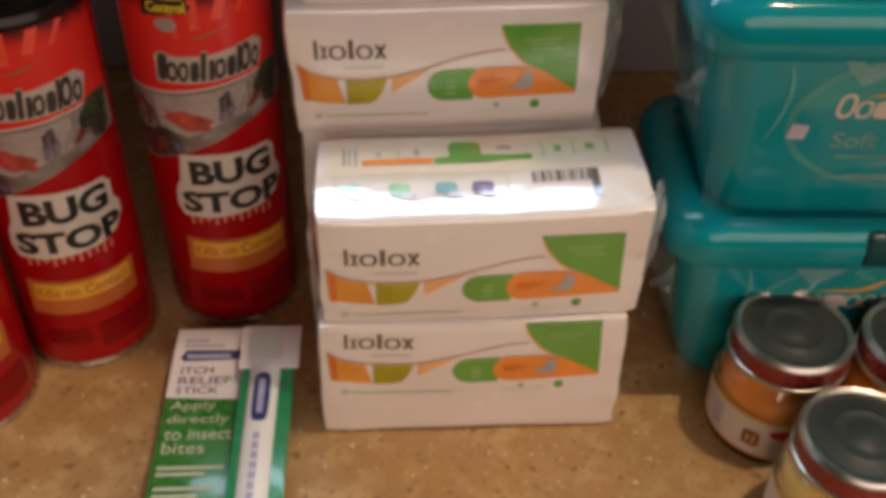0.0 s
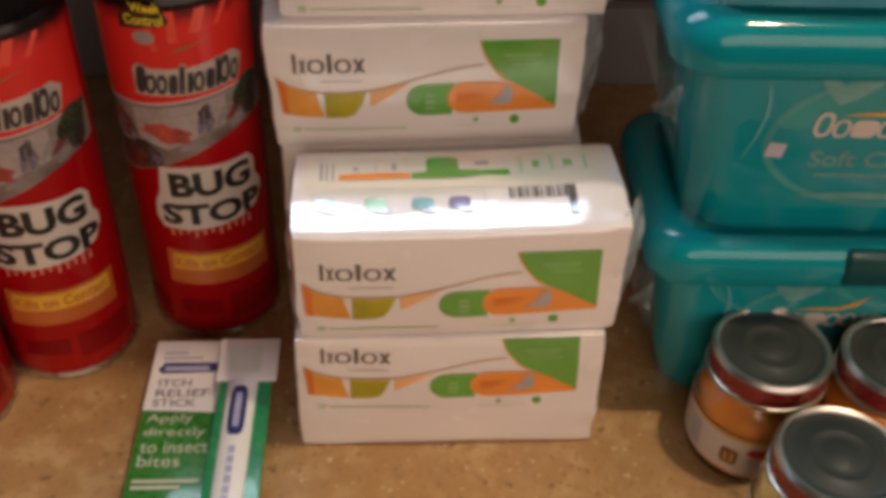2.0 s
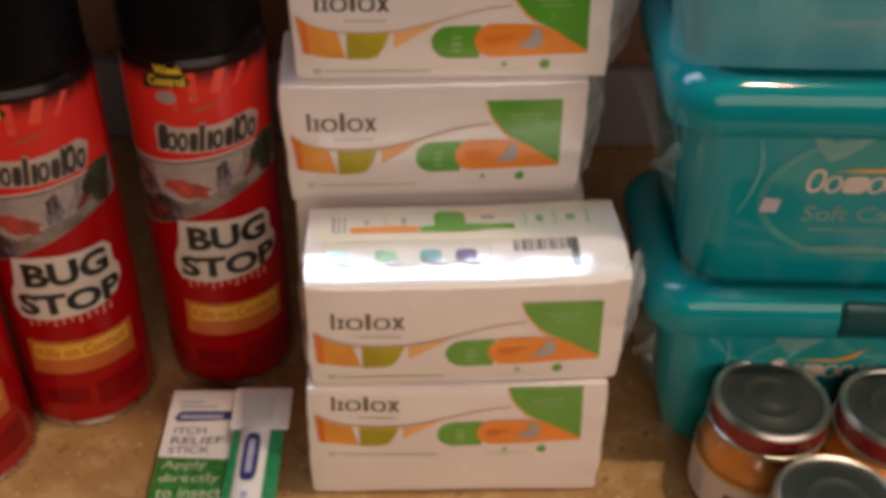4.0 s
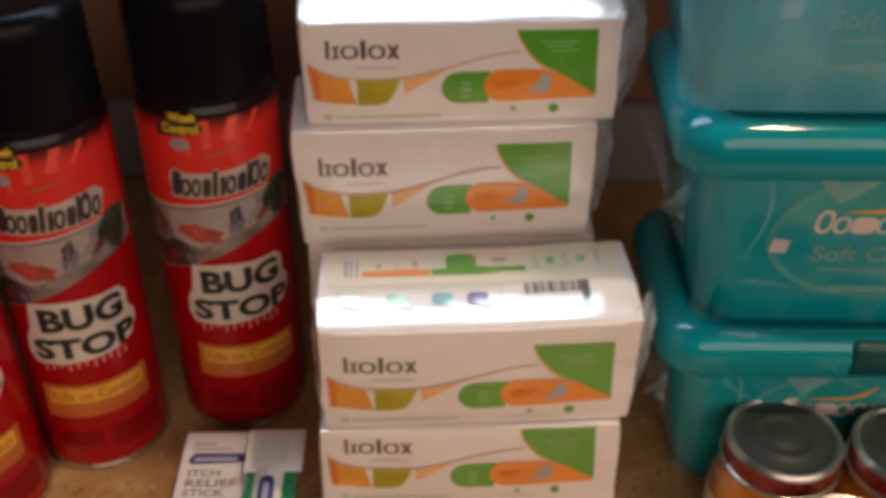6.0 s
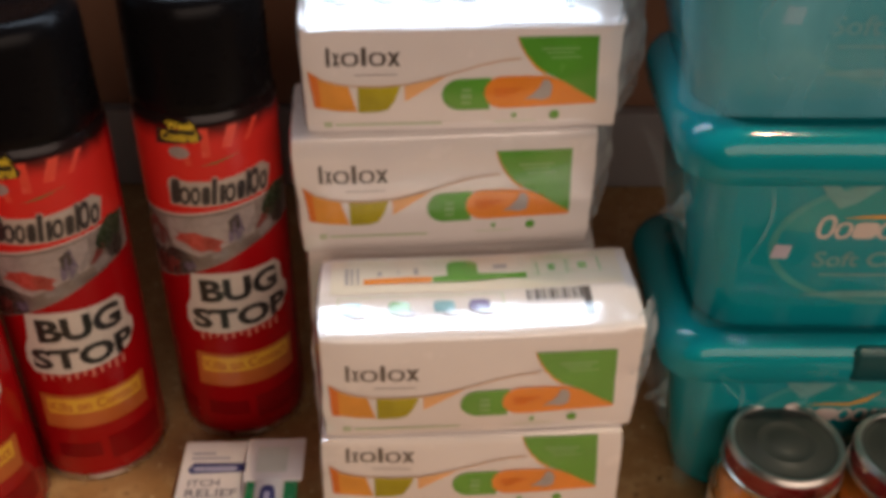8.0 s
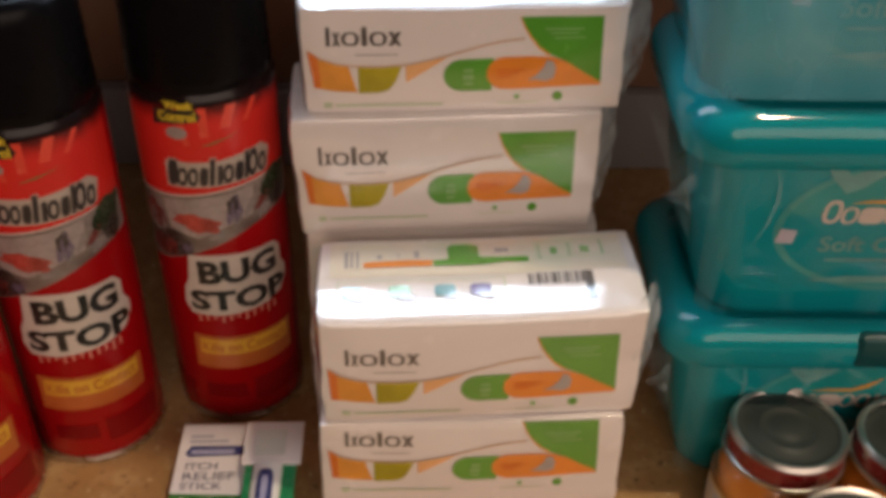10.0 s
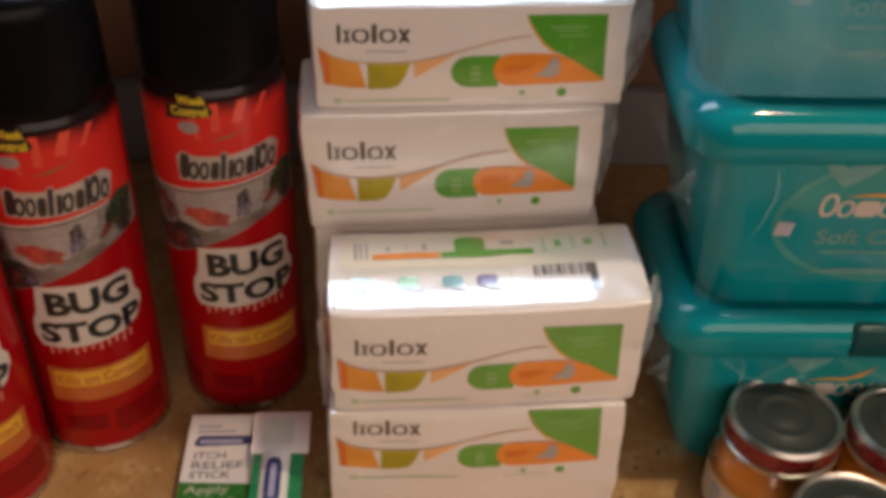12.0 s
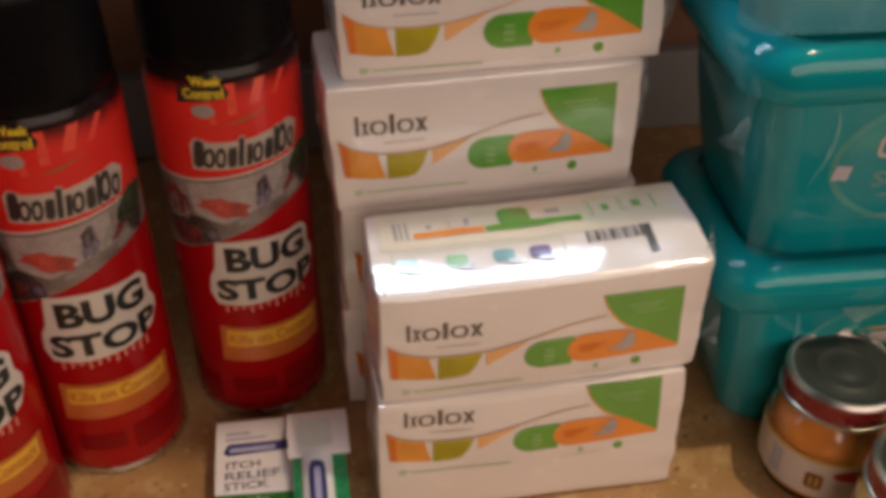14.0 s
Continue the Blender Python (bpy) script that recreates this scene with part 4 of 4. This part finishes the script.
    printed("sticker", poly_bm([(-0.036, 0.0380), (-0.0285, 0.0375), (-0.0275, 0.0455), (-0.035, 0.0465)]), mat("lilac_sticker", (0.52, 0.48, 0.56), rough=0.4), tub, f2, "small pale square sticker", **kw)
    printed("wave_mark", poly_bm([(-0.018, 0.0135), (0.0, 0.0165), (0.018, 0.0165), (0.040, 0.0130), (0.020, 0.0120), (0.0, 0.0120)]), M_TUBHAZE, tub, f2, **kw)
    grid = []
    bm = bmesh.new()
    for j in range(15):
        grid.append([bm.verts.new(wrap_place(-0.088 + 0.176 * i / 40, 0.004 + 0.090 * j / 14, seed)) for i in range(41)])
    for a, b in zip(grid, grid[1:]):
        for i in range(40):
            bm.faces.new((a[i], a[i + 1], b[i + 1], b[i]))
    part("wrap_sheet", bm, sheet or M_SHEET, tub, "clear shrink wrap over the front")
    on_wrap = lambda u, v: wrap_place(u, v, seed, 0.0005)
    for k, fold in enumerate(SHEEN_STREAKS):
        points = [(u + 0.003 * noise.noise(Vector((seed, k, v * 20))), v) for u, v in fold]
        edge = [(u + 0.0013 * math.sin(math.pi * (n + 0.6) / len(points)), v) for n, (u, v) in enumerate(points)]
        printed("wrap_sheen", poly_bm(points + edge[::-1]), M_SHEEN, tub, on_wrap, "pale ribbon painting sheen on the clear wrap", step_x=0.004, step_y=0.006)
    # upright band of sheen near the left end, put in as milky colour
    printed("wrap_sheen_band", poly_bm([(-0.0795, 0.006), (-0.0705, 0.004), (-0.0680, 0.050), (-0.0695, 0.092), (-0.0800, 0.093)]), M_SHEEN_BAND, tub, on_wrap, "milky strip painting a band of sheen on the clear wrap", step_x=0.003, step_y=0.006)
    wrap_flap(tub, seed + 2)
    wrap_tuft(tub, -0.0850, -0.040, 0.070, 0.0105, seed)
    return tub


TX = 0.0890 + TUB_W / 2
TY = 0.0180 + TUB_D / 2
LOW = Matrix.Diagonal((1, 1, 0.92, 1))
TEALTUB = "teal plastic wipes tub in clear wrap, "
wipes_tub(pose(TX + 0.006, TY, 0.0005) @ LOW, TEALTUB + "on the counter behind jars", 1.5)
wipes_tub(pose(TX + 0.001, TY + 0.001, 0.1085) @ LOW, TEALTUB + "stacked on another tub", 4.5)
wipes_tub(pose(TX - 0.013, TY + 0.005, 0.2165) @ LOW, TEALTUB + "topping the stack", 7.5, M_SHEET_REFLECT)

# ---------------------------------------------------------------- baby food jars
JAR_R = 0.0300
TALL = Matrix.Diagonal((1, 1, 1.06, 1))


def jar_place(u, v, lift=0.0004):
    a = u / JAR_R
    return ((JAR_R + lift) * math.sin(a), -(JAR_R + lift) * math.cos(a), v)


def food_jar(m, puree, label, turn=0.0):
    jar = thing("food_jar", m @ pose(0, 0, 0, 0, 0, turn), label, "food jar", "baby food jars")
    R = JAR_R
    outer = [(0, 0.0015), (R - 0.008, 0.001), (R - 0.004, 0.0), (R - 0.001, 0.0025), (R, 0.006), (R, 0.036), (R - 0.0008, 0.040), (R - 0.0035, 0.0445), (R - 0.0058, 0.0475), (R - 0.0062, 0.052)]
    part("glass", lathe(outer + [(R - 0.0085, 0.052), (R - 0.0080, 0.0475), (R - 0.0055, 0.0440), (R - 0.0030, 0.040), (R - 0.0022, 0.036), (R - 0.0022, 0.006), (R - 0.005, 0.004), (0, 0.004)], 56), M_GLASS, jar, "clear jar glass").visible_shadow = False
    part("puree", lathe([(0, 0.0042), (R - 0.0052, 0.0042), (R - 0.0024, 0.0062), (R - 0.0024, 0.036), (R - 0.0032, 0.0400), (R - 0.0057, 0.0440), (R - 0.0082, 0.0470), (0, 0.0470)], 56), puree, jar)
    L = 0.0272
    lid = part("lid", lathe([(L - 0.0034, 0.0624), (L - 0.0050, 0.0618), (L - 0.0075, 0.0619), (L - 0.0090, 0.0624), (L - 0.0125, 0.0624), (L - 0.0132, 0.0629), (L - 0.0145, 0.0629), (L - 0.0152, 0.0625),
                           (0.0075, 0.0625), (0.0068, 0.0629), (0.0, 0.0630)], 64), M_LID, jar, "grey lacquered metal lid top")
    part("lid_band", lathe([(L - 0.0012, 0.0515), (L, 0.0520), (L, 0.0605), (L - 0.0010, 0.0615)], 64), M_LIDRED, lid, "dark red lid band")
    part("lid_rim", lathe([(L - 0.0020, 0.0492), (L + 0.0004, 0.0490), (L + 0.0010, 0.0500), (L + 0.0008, 0.0515), (L - 0.0008, 0.0522)], 64), M_LIDRIM, lid, "bright lower lid rim")
    part("lid_rim", lathe([(L - 0.0004, 0.0602), (L + 0.0002, 0.0612), (L - 0.0004, 0.0628), (L - 0.0016, 0.0636), (L - 0.0030, 0.0632), (L - 0.0036, 0.0622)], 64), M_LIDRIM, lid, "bright upper lid rim")
    paper = printed("paper_label", poly_bm([(-0.078, 0.0090), (0.078, 0.0090), (0.078, 0.0305), (-0.078, 0.0305)]), M_PAPER, jar, jar_place, "pale paper label", step_x=0.003)
    f2 = lambda u, v: jar_place(u, v, 0.0006)
    printed("label_edge", poly_bm([(-0.078, 0.0295), (0.078, 0.0295), (0.078, 0.0318), (-0.078, 0.0318)]), M_PAPERGOLD, paper, f2, step_x=0.003)
    printed("label_oval", poly_bm(blob(-0.0010, 0.0245, 0.0120, 0.0038, 30)), M_PAPERRED, paper, f2, "red oval maker's mark", step_x=0.003)
    printed("label_picture", poly_bm(blob(-0.0205, 0.0185, 0.0042, 0.0048, 20, 5)), M_PAPERBROWN, paper, f2, step_x=0.003)
    printed("label_bar", [(-0.0225, -0.0215, 0.016, 0.021, 0), (-0.0195, -0.0185, 0.016, 0.021, 0)], M_PAPERGOLD, paper, lambda u, v: jar_place(u, v, 0.0008), step_x=0.003)
    printed("label_bar", [(-0.012, 0.010, 0.0175, 0.0185, 0), (-0.010, 0.006, 0.0145, 0.0155, 0), (-0.044, -0.037, 0.012, 0.027, 0)], M_CARDGREY, paper, f2, step_x=0.003)
    return jar


food_jar(pose(0.1545, 0.0035, 0.0005) @ TALL, M_CARROT, "glass baby food jar of orange puree with red-banded lid", 6)
food_jar(pose(0.1685, -0.0585, 0.0005) @ TALL, M_PEAR, "glass baby food jar of golden puree with red-banded lid", 10)
food_jar(pose(0.2130, -0.0020, 0.0005) @ TALL, M_CARROT, "glass baby food jar of orange puree beside another", 20)

# ---------------------------------------------------------------- itch stick carton
box = thing("itch_stick_carton", pose(0.0025, 0.0040, 0.0005, 0, 0, 2.0), "green and white itch stick carton lying on the counter", "carton")
LZ, RZ = 0.0180, 0.0275
part("carton_body", box_bm(-0.1430, -0.1060, -0.0760, 0.0495, 0.0, LZ, 0.0008), M_CARDGREEN, box)
part("stick_tray", box_bm(-0.1060, -0.0805, -0.0760, 0.0395, RZ - 0.0035, RZ, 0.0010), M_CARDGREEN2, box, "raised blue-green tray along the carton")
part("tray_support", box_bm(-0.1060, -0.0920, -0.0740, 0.0370, 0.0, RZ - 0.0035, 0.0005), M_CARDGREEN, box)
tab = part("tab", box_bm(-0.1075, -0.0785, 0.0120, 0.0405, RZ + 0.0002, RZ + 0.0012, 0.0004), M_CARD, box, "white end tab")


def flat(z, lift=0.0004):
    return lambda u, v: (u, v, z + lift)


kw = dict(step_x=0.0)
top_l, top_l2, top_r, top_r2 = flat(LZ), flat(LZ, 0.0007), flat(RZ), flat(RZ, 0.0007)
panel = printed("white_panel", poly_bm([(-0.1426, 0.0030), (-0.1064, 0.0010), (-0.1064, 0.0491), (-0.1426, 0.0491)]), M_CARD, box, top_l, **kw)
printed("small_print", [(-0.138, -0.126, 0.0395, 0.0415, 0), (-0.138, -0.118, 0.0360, 0.0380, 0)], M_CARDGREY, box, top_l2, **kw)
printed("brand_mark", poly_bm([(-0.139, 0.0290), (-0.1365, 0.0340), (-0.1080, 0.0335), (-0.1075, 0.0275), (-0.137, 0.0265)]), M_BLUE, panel, top_l2, "navy pill-shaped maker's mark", **kw)
printed("brand_bar", [(-0.136, -0.114, 0.0280, 0.0310, 0)], M_PALEBLUE, panel, flat(LZ, 0.001), **kw)
printed("lettering", text_bm("ITCH", -0.1375, -0.1215, 0.0180, 0.0225, 0.015), M_CARDTEXT, box, top_l2, **kw)
printed("lettering", text_bm("RELIEF", -0.1380, -0.1120, 0.0112, 0.0160, 0.015), M_CARDTEXT, box, top_l2, **kw)
printed("lettering", text_bm("STICK", -0.1385, -0.1175, 0.0048, 0.0095, 0.015), M_CARDTEXT, box, top_l2, **kw)
for words, x1, y in (("Apply", -0.1175, -0.0055), ("directly", -0.1105, -0.0140), ("to insect", -0.1080, -0.0225), ("bites", -0.1200, -0.0305)):
    printed("lettering", text_bm(words, -0.1395, x1, y - 0.001, y + 0.0058, 0.005), M_CARDPALE, box, top_l2, **kw)
printed("small_print", [(-0.140, -0.110, -0.0405, -0.0385, 0), (-0.140, -0.118, -0.0440, -0.0420, 0), (-0.140, -0.114, -0.0520, -0.0500, 0), (-0.140, -0.120, -0.0560, -0.0540, 0), (-0.140, -0.116, -0.0640, -0.0620, 0)], M_CARDPALE, box, top_l2, **kw)
printed("tab_window", poly_bm([(-0.1020, 0.0170), (-0.0865, 0.0170), (-0.0865, 0.0340), (-0.1020, 0.0340)]), M_TABGREY, tab, flat(RZ, 0.0017), **kw)
# the stick itself: half-round, white
bm = bmesh.new()
rows = []
for k in range(9):
    a = math.pi * k / 8
    rows.append([bm.verts.new((-0.0945 + 0.0074 * math.cos(a), y, RZ - 0.0005 + 0.0040 * math.sin(a))) for y in (-0.074, -0.04, -0.01, 0.0118)])
for a, b in zip(rows, rows[1:]):
    for k in range(3):
        bm.faces.new((a[k], a[k + 1], b[k + 1], b[k]))
stick = part("stick", bm, M_WHITE, box, "white itch stick in the tray")


def on_stick(u, v):
    s = max(-1, min(1, (u + 0.0945) / 0.0074))
    return (u, v, RZ - 0.0005 + 0.0040 * math.sqrt(max(0, 1 - s * s)) + 0.0005)


printed("stick_brand_mark", poly_bm(blob(-0.0945, -0.0085, 0.0040, 0.0150, 24, 4)), M_BLUE, stick, on_stick, "navy rounded maker's mark", step_x=0.0015)
printed("stick_brand_bar", [(-0.0960, -0.0930, -0.0190, 0.0020, 0)], M_PALEBLUE, stick, lambda u, v: (on_stick(u, v)[0], v, on_stick(u, v)[2] + 0.0004), step_x=0.0015)
printed("stick_small_print", [(-0.0962, -0.0932, -0.030 - 0.0055 * k - 0.004, -0.030 - 0.0055 * k, 0) for k in range(7)], M_PALEBLUE, stick, on_stick, step_x=0.0015)
